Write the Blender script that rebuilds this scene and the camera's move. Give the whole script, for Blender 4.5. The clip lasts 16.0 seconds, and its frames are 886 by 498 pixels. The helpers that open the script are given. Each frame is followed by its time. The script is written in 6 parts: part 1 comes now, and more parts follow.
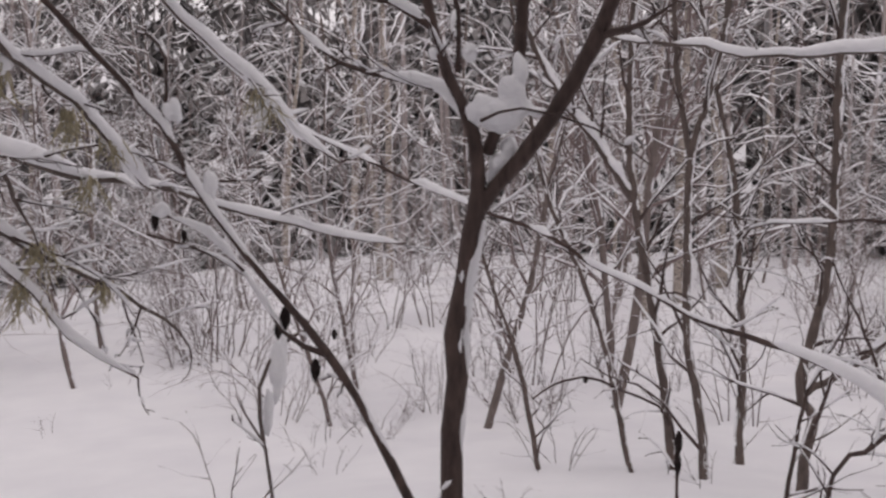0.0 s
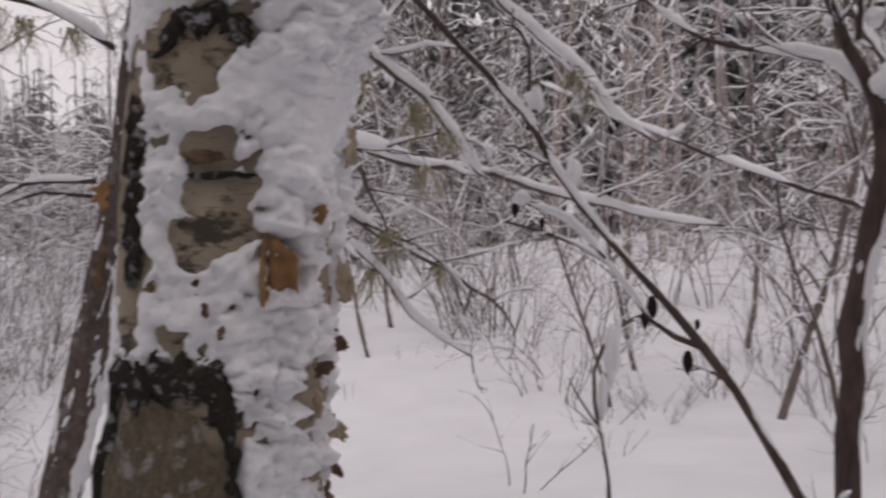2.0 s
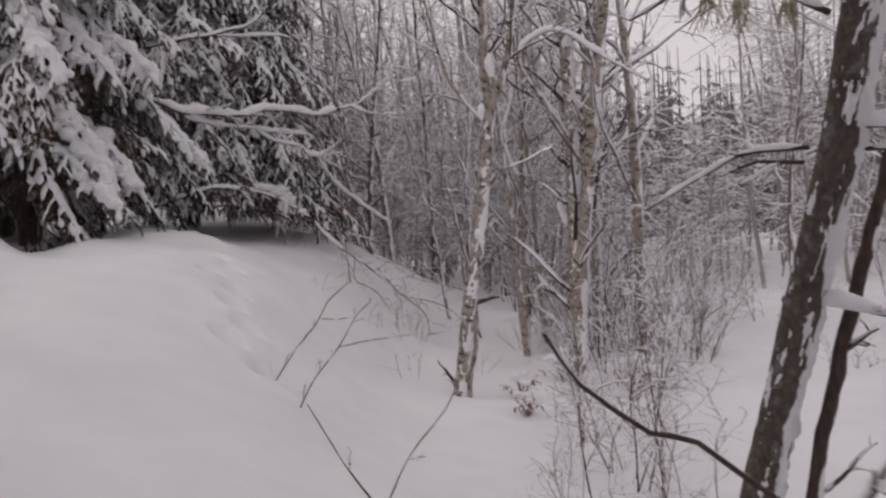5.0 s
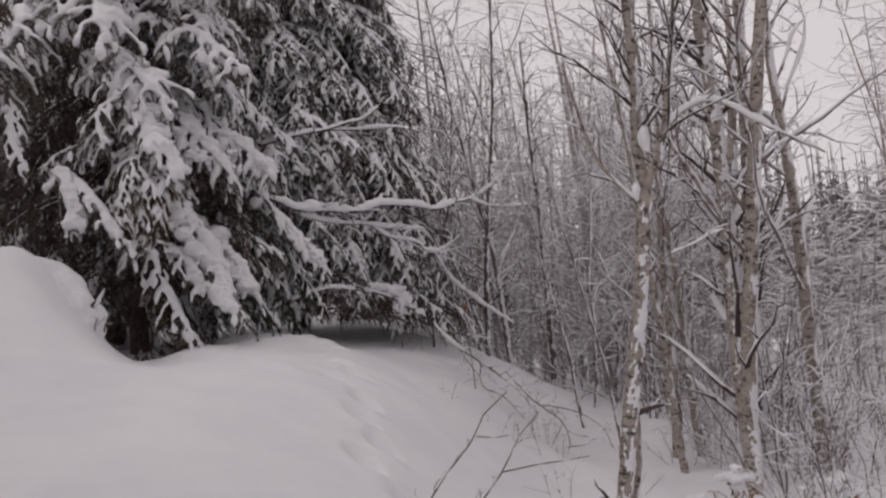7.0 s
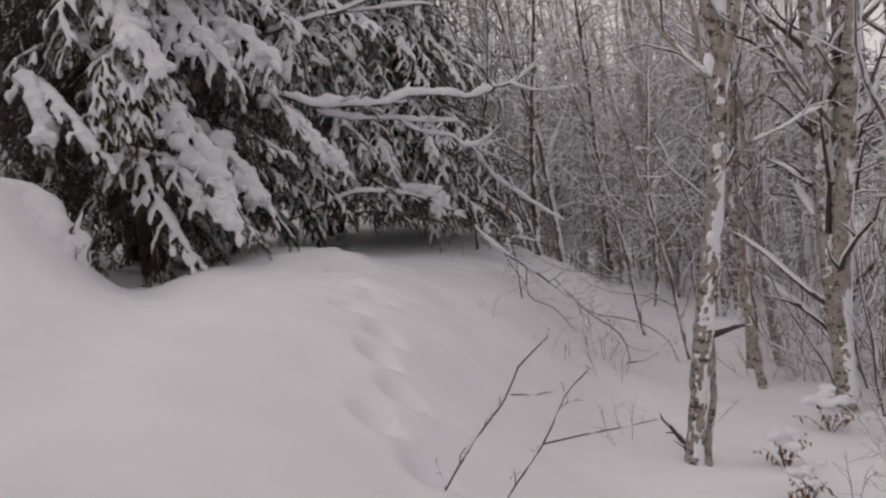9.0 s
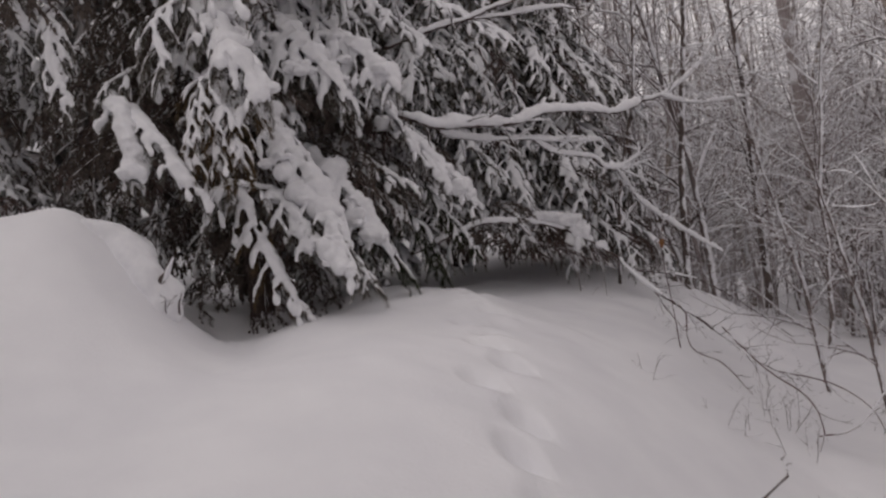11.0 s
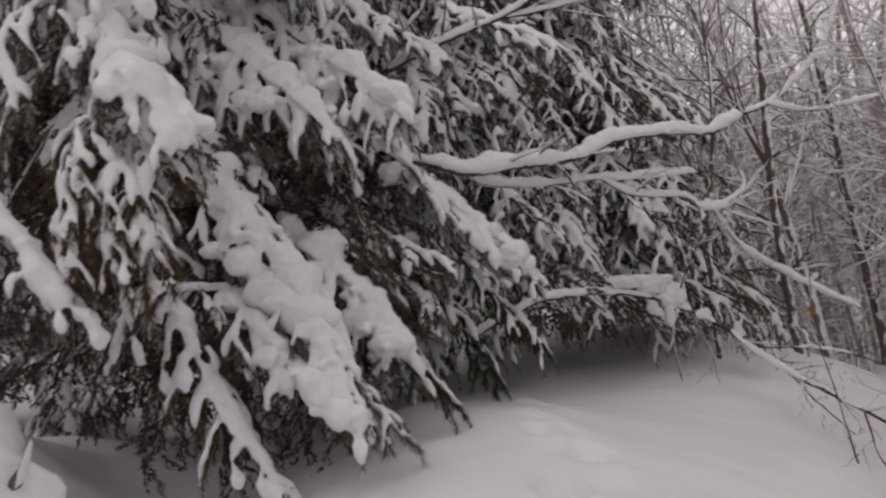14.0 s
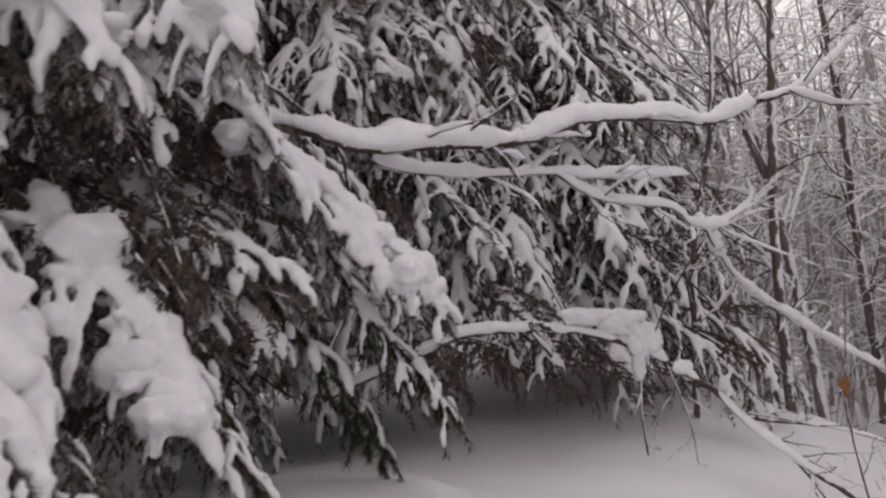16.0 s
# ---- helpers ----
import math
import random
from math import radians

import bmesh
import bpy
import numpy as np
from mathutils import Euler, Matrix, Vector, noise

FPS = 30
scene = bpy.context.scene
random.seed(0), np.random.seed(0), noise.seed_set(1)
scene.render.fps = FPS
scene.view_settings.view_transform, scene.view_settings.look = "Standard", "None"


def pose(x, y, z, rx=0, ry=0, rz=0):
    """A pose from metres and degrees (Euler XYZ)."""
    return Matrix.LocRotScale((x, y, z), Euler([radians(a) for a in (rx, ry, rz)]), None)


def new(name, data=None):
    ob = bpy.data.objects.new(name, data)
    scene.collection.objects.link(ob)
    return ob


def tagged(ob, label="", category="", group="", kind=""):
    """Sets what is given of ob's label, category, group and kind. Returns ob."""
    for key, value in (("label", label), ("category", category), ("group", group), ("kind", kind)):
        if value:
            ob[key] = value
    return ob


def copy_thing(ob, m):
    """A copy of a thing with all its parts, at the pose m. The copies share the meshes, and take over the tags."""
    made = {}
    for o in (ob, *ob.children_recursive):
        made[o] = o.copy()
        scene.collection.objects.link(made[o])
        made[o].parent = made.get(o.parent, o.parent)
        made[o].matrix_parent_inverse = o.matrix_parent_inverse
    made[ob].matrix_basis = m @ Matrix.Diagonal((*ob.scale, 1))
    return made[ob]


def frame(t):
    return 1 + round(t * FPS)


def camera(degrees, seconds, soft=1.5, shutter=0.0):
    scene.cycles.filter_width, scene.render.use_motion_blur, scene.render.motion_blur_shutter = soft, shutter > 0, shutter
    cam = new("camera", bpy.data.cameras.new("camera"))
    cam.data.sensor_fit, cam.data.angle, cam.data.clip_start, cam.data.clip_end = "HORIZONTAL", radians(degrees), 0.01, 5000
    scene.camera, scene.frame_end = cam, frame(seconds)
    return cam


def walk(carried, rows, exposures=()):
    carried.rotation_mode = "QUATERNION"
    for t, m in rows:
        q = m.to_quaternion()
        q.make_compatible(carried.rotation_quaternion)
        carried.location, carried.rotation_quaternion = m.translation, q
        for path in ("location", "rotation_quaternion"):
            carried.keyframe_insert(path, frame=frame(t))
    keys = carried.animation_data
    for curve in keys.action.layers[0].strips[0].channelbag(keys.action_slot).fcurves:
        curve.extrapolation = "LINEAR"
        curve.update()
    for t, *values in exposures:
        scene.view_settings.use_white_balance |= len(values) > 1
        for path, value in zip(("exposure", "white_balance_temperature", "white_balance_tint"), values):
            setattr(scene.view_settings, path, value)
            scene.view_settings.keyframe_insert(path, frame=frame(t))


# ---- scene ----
cam = camera(56.1, 16.0, soft=2.35, shutter=0.35)
METRES, EYE, TILT, LEAN, TURN = 8.0, 1.4, -1.0, 0.0, 0.0
ROWS = [
    (0.0, 0.0, 0.0, 0.0, -0.0, 0.0, -0.0),
    (0.5, -0.0065, 0.0005, -0.0001, 3.11, -0.08, -0.26),
    (1.0, -0.0134, 0.0027, 0.0004, 7.29, -1.01, 0.08),
    (1.5, -0.0164, 0.002, 0.0012, 11.44, -1.01, 0.35),
    (2.0, -0.0186, -0.0001, 0.0018, 17.95, -1.5, 0.31),
    (2.5, -0.0216, -0.0026, 0.0021, 26.51, -2.21, 0.72),
    (3.0, -0.0221, -0.0051, 0.0027, 32.84, -2.11, 1.1),
    (3.5, -0.0245, -0.0098, 0.0034, 39.84, -1.91, -0.01),
    (4.0, -0.0246, -0.0195, 0.0004, 48.91, -2.95, 0.93),
    (4.5, -0.0256, -0.0268, -0.0039, 55.98, -3.79, 0.87),
    (7.0, -0.1595, -0.0198, -0.0049, 65.23, 5.64, 3.17),
    (7.5, -0.1913, -0.0024, 0.001, 64.62, 6.4, 2.24),
    (8.0, -0.2167, 0.0065, 0.0087, 66.3, 4.49, 3.0),
    (8.5, -0.2548, 0.0337, 0.009, 69.76, 0.23, 2.03),
    (9.0, -0.2759, 0.0576, 0.0175, 69.02, -1.81, 5.47),
    (9.5, -0.3063, 0.0829, 0.0189, 71.25, -1.25, 5.03),
    (10.0, -0.3392, 0.0882, 0.024, 75.69, -0.46, 5.42),
    (12.5, -0.5567, 0.11, 0.0666, 78.99, 0.84, 6.04),
    (13.0, -0.6102, 0.123, 0.0674, 82.77, 3.92, 7.47),
    (13.5, -0.6541, 0.1273, 0.0723, 81.93, 2.62, 8.66),
    (14.0, -0.7006, 0.1343, 0.0815, 78.78, 4.06, 10.54),
    (14.5, -0.7356, 0.1513, 0.0876, 74.23, 1.23, 10.22),
    (15.0, -0.7855, 0.1816, 0.0846, 75.48, 4.3, 6.29),
    (15.5, -0.8484, 0.2026, 0.0782, 77.86, 5.05, 4.74),
    (16.0, -0.8945, 0.2327, 0.0938, 76.78, 3.83, 6.45),
]
# metered once, a little magenta
LIGHT = [(0.0, 0.05, 6700, 17), (2.5, -0.1, 6700, 17), (4.5, -0.22, 6700, 17), (12.5, -0.24, 6800, 15.0), (14.0, 0.0, 6800, 16.0), (15.0, 0.13, 6800, 16.5), (16.0, 0.34, 6800, 16.5)]
walk(cam, [(t, pose(0, 0, EYE, TILT, LEAN, TURN) @ pose(METRES * x, METRES * y, METRES * z, 90 + pitch, roll, yaw)) for t, x, y, z, yaw, pitch, roll in ROWS], LIGHT)

# ---- light ----
world = bpy.data.worlds.new("overcast")
scene.world = world
world.use_nodes = True
wn, wl = world.node_tree.nodes, world.node_tree.links
wn.clear()
sky = wn.new("ShaderNodeTexSky")
sky.sky_type, sky.sun_disc = "NISHITA", False
sky.sun_elevation, sky.sun_rotation = radians(38), radians(200)
sky.air_density, sky.dust_density = 1.0, 4.0
# thick cloud: the sky's colour is washed out and evened
grey = wn.new("ShaderNodeHueSaturation")
grey.inputs["Saturation"].default_value = 0.06
even = wn.new("ShaderNodeMixRGB")
even.inputs["Fac"].default_value = 0.75
even.inputs["Color2"].default_value = (8.2, 8.0, 8.15, 1)
bg = wn.new("ShaderNodeBackground")
bg.inputs["Strength"].default_value = 0.108
wo = wn.new("ShaderNodeOutputWorld")
wl.new(sky.outputs[0], grey.inputs["Color"])
wl.new(grey.outputs[0], even.inputs["Color1"])
wl.new(even.outputs[0], bg.inputs["Color"])
wl.new(bg.outputs[0], wo.inputs[0])
sun_data = bpy.data.lights.new("sun", "SUN")
sun_data.energy, sun_data.angle, sun_data.color = 0.8, radians(60), (1.0, 0.97, 0.95)
sun = new("sun", sun_data)
sun.matrix_world = pose(0, 0, 30, 52, 0, 20)


# ---- materials ----
def material(name, build, roughness=0.8, specular=0.3):
    m = bpy.data.materials.new(name)
    m.use_nodes = True
    nt = m.node_tree
    b = nt.nodes["Principled BSDF"]
    b.inputs["Roughness"].default_value = roughness
    b.inputs["Specular IOR Level"].default_value = specular
    build(nt, b)
    return m


def coords(nt, scale=(1, 1, 1), kind="Object"):
    c, mp = nt.nodes.new("ShaderNodeTexCoord"), nt.nodes.new("ShaderNodeMapping")
    mp.inputs["Scale"].default_value = scale
    nt.links.new(c.outputs[kind], mp.inputs["Vector"])
    return mp.outputs[0]


def noise_tex(nt, vec, scale, detail=4.0, rough=0.55):
    n = nt.nodes.new("ShaderNodeTexNoise")
    n.inputs["Scale"].default_value, n.inputs["Detail"].default_value, n.inputs["Roughness"].default_value = scale, detail, rough
    nt.links.new(vec, n.inputs["Vector"])
    return n.outputs["Fac"]


def ramp(nt, fac, stops):
    r = nt.nodes.new("ShaderNodeValToRGB")
    e = r.color_ramp.elements
    e[0].position, e[0].color = stops[0][0], (*stops[0][1], 1)
    e[1].position, e[1].color = stops[-1][0], (*stops[-1][1], 1)
    for p, c in stops[1:-1]:
        k = e.new(p)
        k.color = (*c, 1)
    nt.links.new(fac, r.inputs["Fac"])
    return r.outputs["Color"]


def mix(nt, fac, a, b):
    m = nt.nodes.new("ShaderNodeMixRGB")
    for s, v in ((m.inputs["Fac"], fac), (m.inputs["Color1"], a), (m.inputs["Color2"], b)):
        if isinstance(v, (int, float)):
            s.default_value = v
        elif isinstance(v, tuple):
            s.default_value = (*v, 1)
        else:
            nt.links.new(v, s)
    return m.outputs[0]


def bump(nt, b, height, strength, distance):
    k = nt.nodes.new("ShaderNodeBump")
    k.inputs["Strength"].default_value, k.inputs["Distance"].default_value = strength, distance
    nt.links.new(height, k.inputs["Height"])
    nt.links.new(k.outputs[0], b.inputs["Normal"])


def snow_build(fine, big, depth):
    def build(nt, b):
        v = coords(nt)
        a, c = noise_tex(nt, v, fine, 6.0, 0.65), noise_tex(nt, v, big, 3.0)
        nt.links.new(ramp(nt, c, [(0.3, (0.80, 0.80, 0.83)), (0.7, (0.88, 0.88, 0.90))]), b.inputs["Base Color"])
        bump(nt, b, mix(nt, 0.4, a, c), 0.5, depth)
    return build


def windward(nt, col, amount, scale):
    """Snow blown against one side of the bark, in ragged patches."""
    g = nt.nodes.new("ShaderNodeNewGeometry")
    d = nt.nodes.new("ShaderNodeVectorMath")
    d.operation, d.inputs[1].default_value = "DOT_PRODUCT", (0.66, 0.66, 0.36)
    nt.links.new(g.outputs["Normal"], d.inputs[0])
    a = nt.nodes.new("ShaderNodeMath")
    a.operation, a.inputs[1].default_value = "MULTIPLY", 0.36
    nt.links.new(d.outputs["Value"], a.inputs[0])
    c = nt.nodes.new("ShaderNodeMath")
    c.operation = "ADD"
    nt.links.new(a.outputs[0], c.inputs[0])
    e = nt.nodes.new("ShaderNodeMath")
    e.operation, e.inputs[1].default_value, e.inputs[2].default_value = "MULTIPLY_ADD", 1.9, -0.38
    nt.links.new(noise_tex(nt, coords(nt, (1, 1, 0.4)), scale, 4.0, 0.6), e.inputs[0])
    nt.links.new(e.outputs[0], c.inputs[1])
    return mix(nt, ramp(nt, c.outputs[0], [(1.02 - amount, (0, 0, 0)), (1.07 - amount, (1, 1, 1))]), col, (0.82, 0.82, 0.85))


def bark_build(dark, light, scale, stretch=0.25, depth=0.004, frost=0.0, wind=0.0):
    def build(nt, b):
        v, w = coords(nt, (1, 1, stretch)), coords(nt)
        a, c = noise_tex(nt, v, scale, 6.0, 0.65), noise_tex(nt, w, scale * 0.15, 3.0)
        col = mix(nt, c, ramp(nt, a, [(0.3, dark), (0.7, light)]), dark)
        if frost:
            col = mix(nt, ramp(nt, noise_tex(nt, w, scale * 0.3, 4.0), [(0.55, (0, 0, 0)), (0.66, (frost,) * 3)]), col, (0.82, 0.82, 0.85))
        if wind:
            col = windward(nt, col, wind, 9.0)
        nt.links.new(col, b.inputs["Base Color"])
        bump(nt, b, a, 0.6, depth)
    return build


def birch_build(light, dark, s, wind=0.0):
    def build(nt, b):
        v, w = coords(nt), coords(nt, (1, 1, 1.7))
        spots = ramp(nt, noise_tex(nt, w, 3.2 * s, 5.0, 0.65), [(0.53, (0, 0, 0)), (0.6, (1, 1, 1))])
        tone = ramp(nt, noise_tex(nt, v, 3.0 * s, 5.0), [(0.3, tuple(0.55 * k for k in light)), (0.7, light)])
        fleck = ramp(nt, noise_tex(nt, coords(nt, (1, 1, 9.0)), 9.0 * s, 2.0), [(0.62, (0, 0, 0)), (0.7, (0.7, 0.7, 0.7))])
        col = mix(nt, fleck, mix(nt, spots, tone, dark), tuple(0.3 * k for k in light))
        if wind:
            col = windward(nt, col, wind, 7.0)
        nt.links.new(col, b.inputs["Base Color"])
        bump(nt, b, noise_tex(nt, w, 8.0 * s, 5.0), 0.4, 0.004)
    return build


def needle_build(nt, b):
    o = nt.nodes.new("ShaderNodeNewGeometry")
    col = ramp(nt, o.outputs["Random Per Island"], [(0.0, (0.06, 0.053, 0.041)), (0.4, (0.085, 0.08, 0.056)), (0.58, (0.125, 0.103, 0.08)), (0.70, (0.19, 0.145, 0.115)), (0.74, (0.36, 0.34, 0.33)), (1.0, (0.6, 0.59, 0.59))])
    nt.links.new(col, b.inputs["Base Color"])


def plain_build(a, c, scale):
    def build(nt, b):
        n = noise_tex(nt, coords(nt), scale, 5.0)
        nt.links.new(ramp(nt, n, [(0.3, a), (0.7, c)]), b.inputs["Base Color"])
        bump(nt, b, n, 0.4, 0.003)
    return build


SNOW = material("fresh_snow", snow_build(90, 20, 0.012), 0.65, 0.2)
GROUND_SNOW = material("ground_snow", snow_build(40, 1.3, 0.012), 0.7, 0.2)
ALDER = material("alder_bark", bark_build((0.04, 0.028, 0.026), (0.17, 0.115, 0.10), 75, wind=0.2))
GREY_BARK = material("grey_bark", bark_build((0.075, 0.06, 0.055), (0.23, 0.175, 0.152), 45, wind=0.28))
TWIG = material("twig_bark", bark_build((0.055, 0.038, 0.035), (0.14, 0.10, 0.09), 80, wind=0.2))
# background stems: bark lightened to paint in haze, plus real blown snow
HAZED_SNOWY_BARK = material("hazed_snow_plastered_bark", bark_build((0.12, 0.096, 0.09), (0.31, 0.255, 0.235), 45, wind=0.42))
# background twigs: the pale base tone is painted haze, blown snow on top
HAZED_TWIG = material("hazed_twig_bark", bark_build((0.15, 0.112, 0.107), (0.33, 0.262, 0.252), 60, wind=0.3))
RED_TWIG = material("reddish_twig_bark", bark_build((0.07, 0.03, 0.028), (0.15, 0.07, 0.06), 60, wind=0.1))
BIRCH = material("birch_bark", birch_build((0.46, 0.40, 0.355), (0.06, 0.05, 0.045), 4.2, 0.26), 0.7)
OLD_BIRCH = material("old_birch_bark", birch_build((0.36, 0.30, 0.225), (0.06, 0.05, 0.037), 5.0), 0.75)
SCAR = material("black_scar_bark", bark_build((0.012, 0.010, 0.008), (0.065, 0.053, 0.042), 190, 1.0, 0.006, frost=0.3), 0.9)
SCAR_WOOD = material("scar_wood", bark_build((0.075, 0.06, 0.04), (0.25, 0.205, 0.145), 150, 0.7, 0.006, frost=0.22), 0.85)
CURL = material("peeled_bark_inside", plain_build((0.22, 0.11, 0.045), (0.38, 0.22, 0.10), 40), 0.7)
CURL_PALE = material("pale_loose_bark", plain_build((0.30, 0.23, 0.15), (0.50, 0.42, 0.32), 40), 0.8)
CURL_BROWN = material("brown_bark_flake", plain_build((0.07, 0.04, 0.025), (0.2, 0.13, 0.08), 50), 0.8)
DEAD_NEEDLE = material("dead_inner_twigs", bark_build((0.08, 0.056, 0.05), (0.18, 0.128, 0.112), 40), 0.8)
LEAN_ALDER = material("grey_alder_bark", bark_build((0.055, 0.042, 0.036), (0.25, 0.195, 0.168), 70, 0.6, 0.014, frost=0.12, wind=0.24))
NEEDLE = material("spruce_needles", needle_build, 0.6, 0.25)
# frostless copy of the needles, the spruces' inner shade put into its colour
DARK_NEEDLE = material("shade_toned_inner_needles", plain_build((0.075, 0.06, 0.052), (0.16, 0.128, 0.11), 25), 0.8)
RUST_NEEDLE = material("browned_needles", plain_build((0.05, 0.034, 0.018), (0.17, 0.115, 0.06), 30), 0.7)
GREEN_NEEDLE = material("green_needles", plain_build((0.022, 0.026, 0.012), (0.06, 0.068, 0.03), 30), 0.6)
LICHEN = material("beard_lichen", plain_build((0.27, 0.235, 0.15), (0.47, 0.42, 0.30), 60), 0.9)
CONE = material("alder_cone", plain_build((0.010, 0.006, 0.006), (0.035, 0.022, 0.02), 120), 0.85)
LEAF = material("dead_leaf", plain_build((0.16, 0.07, 0.03), (0.34, 0.17, 0.07), 60), 0.8)
# Far needles and wood: falling-snow haze put into the colour as pale, frosty tone
FAR_NEEDLE = material("far_hazed_needles", bark_build((0.13, 0.122, 0.122), (0.24, 0.226, 0.226), 3, 1.0, 0.01, frost=0.3))
FAR_BARK = material("far_hazed_wood", bark_build((0.27, 0.232, 0.226), (0.47, 0.42, 0.412), 6, 0.5, 0.01, frost=0.85))


# ---- mesh tools ----
UP = np.array((0.0, 0.0, 1.0))


class Geo:
    """Vertices and faces of one mesh."""

    def __init__(self):
        self.v, self.f, self.n = [], [], 0

    def add(self, verts, faces):
        self.v.append(np.asarray(verts, float))
        self.f.extend((np.asarray(faces) + self.n).tolist())
        self.n += len(verts)

    def mesh(self, name, mat, smooth=True):
        me = bpy.data.meshes.new(name)
        me.from_pydata(np.concatenate(self.v).tolist() if self.v else [], [], self.f)
        if smooth:
            me.polygons.foreach_set("use_smooth", [True] * len(me.polygons))
        me.materials.append(mat)
        return me


def thing(name, label, category, at=(0, 0, 0), group="", turn=0.0):
    ob = tagged(new(name), label, category, group)
    ob.empty_display_size = 0.1
    ob.matrix_world = pose(*at, 0, 0, turn)
    return ob


def part(name, geo, mat, parent, label="", smooth=True):
    ob = new(name, geo.mesh(name, mat, smooth) if isinstance(geo, Geo) else geo)
    ob.parent = parent
    return tagged(ob, label)


def unit(a):
    return a / np.maximum(np.linalg.norm(a, axis=-1, keepdims=True), 1e-9)


def spline(points, step=0.06, least=4):
    """Catmull-Rom through the points, evenly spaced."""
    p = np.asarray(points, float)
    if len(p) == 2:
        p = np.array([p[0], (p[0] + p[1]) / 2, p[1]])
    e = np.vstack([2 * p[0] - p[1], p, 2 * p[-1] - p[-2]])
    out = []
    for i in range(len(p) - 1):
        a, b, c, d = e[i:i + 4]
        k = max(2, int(np.linalg.norm(c - b) / step))
        u = np.linspace(0, 1, k, endpoint=False)[:, None]
        out.append(0.5 * (2 * b + (c - a) * u + (2 * a - 5 * b + 4 * c - d) * u ** 2 + (3 * b - a - 3 * c + d) * u ** 3))
    return np.vstack(out + [p[-1:]])


def frames(p):
    t = unit(np.gradient(p, axis=0))
    d = np.abs(t.mean(axis=0))
    ref = np.eye(3)[int(np.argmin(d))]
    s = unit(np.cross(t, ref))
    return t, s, np.cross(s, t)


def rings(geo, p, s, u, prof_s, prof_u):
    """Rings of a profile along p: prof arrays are (n, k)."""
    n, k = prof_s.shape
    v = p[:, None, :] + s[:, None, :] * prof_s[..., None] + u[:, None, :] * prof_u[..., None]
    i, j = np.meshgrid(np.arange(n - 1), np.arange(k), indexing="ij")
    a, b = i * k + j, i * k + (j + 1) % k
    geo.add(v.reshape(-1, 3), np.stack([a, b, b + k, a + k], -1).reshape(-1, 4))


def tube(geo, p, r, sides=5, lump=0.0, rng=None):
    p, r = np.asarray(p), np.asarray(r, float)
    t, s, u = frames(p)
    a = np.linspace(0, 2 * np.pi, sides, endpoint=False)
    rr = np.repeat(r[:, None], sides, 1)
    if lump and rng is not None:
        rr = rr * (1 + lump * rng.normal(size=rr.shape))
    rings(geo, p, s, u, np.cos(a) * rr, np.sin(a) * rr)


CAP = np.radians(np.array((-35, 5, 45, 90, 135, 175, 215.0)))


def snow_cap(geo, p, r, load, rng, tall=1.0, sides=7, gaps=-1.6, uneven=0.34):
    """Snow lying along a branch: wide where it runs level, none where it is steep."""
    p, r = np.asarray(p), np.asarray(r, float)
    t = unit(np.gradient(p, axis=0))
    flat = np.sqrt(np.clip(1 - t[:, 2] ** 2, 0, 1))
    side = np.cross(t, UP)
    side = unit(np.where(np.linalg.norm(side, axis=1, keepdims=True) > 0.05, side, np.array((1.0, 0, 0))))
    up = np.cross(side, t)
    n = len(p)
    q = rng.normal(size=n + 4)
    lumps = np.convolve(q, np.ones(5) / 5 ** 0.5, "valid") * uneven
    gap = np.convolve(rng.normal(size=n + 8), np.ones(9) / 3, "valid")
    lumps = np.where(gap < gaps, -0.95, lumps)
    end = np.minimum(1, np.minimum(np.arange(n), np.arange(n)[::-1]) / 1.5) ** 0.5
    k = np.clip((flat - 0.25) / 0.5, 0, 1) * end * np.clip(1 + lumps, 0.06, 1.7)
    w = (r * 1.05 + load * 0.55) * k
    h = (r * 0.9 + load * tall) * k
    a = CAP if sides == 7 else np.radians(np.array((-30, 40, 140, 210.0) if sides == 4 else (-30, 90, 210.0)))
    base = p + up * (r * 0.25)[:, None] + UP * (r * 0.15)[:, None]
    rings(geo, base, side, up, np.cos(a) * w[:, None], np.where(np.sin(a) > 0, np.sin(a) * h[:, None], np.sin(a) * w[:, None] * 0.6))


def blob(geo, centre, size, rng, seg=10, rough=0.18):
    """An uneven rounded lump."""
    th = np.linspace(0, np.pi, seg)[:, None]
    ph = np.linspace(0, 2 * np.pi, seg * 2, endpoint=False)[None]
    d = np.stack([np.sin(th) * np.cos(ph), np.sin(th) * np.sin(ph), np.cos(th) + 0 * ph], -1)
    o = rng.uniform(-50, 50, 3)
    k = np.array([1 + rough * 2 * noise.noise(Vector(x * 1.7 + o)) + rough * noise.noise(Vector(x * 4 + o)) for x in d.reshape(-1, 3)])
    v = d.reshape(-1, 3) * k[:, None] * np.asarray(size) + np.asarray(centre)
    m = seg * 2
    i, j = np.meshgrid(np.arange(seg - 1), np.arange(m), indexing="ij")
    a, b = i * m + j, i * m + (j + 1) % m
    geo.add(v, np.stack([a, a + m, b + m, b], -1).reshape(-1, 4))


# ---- the ground ----
def smooth(a, b, x):
    u = np.clip((x - a) / (b - a), 0, 1)
    return u * u * (3 - 2 * u)


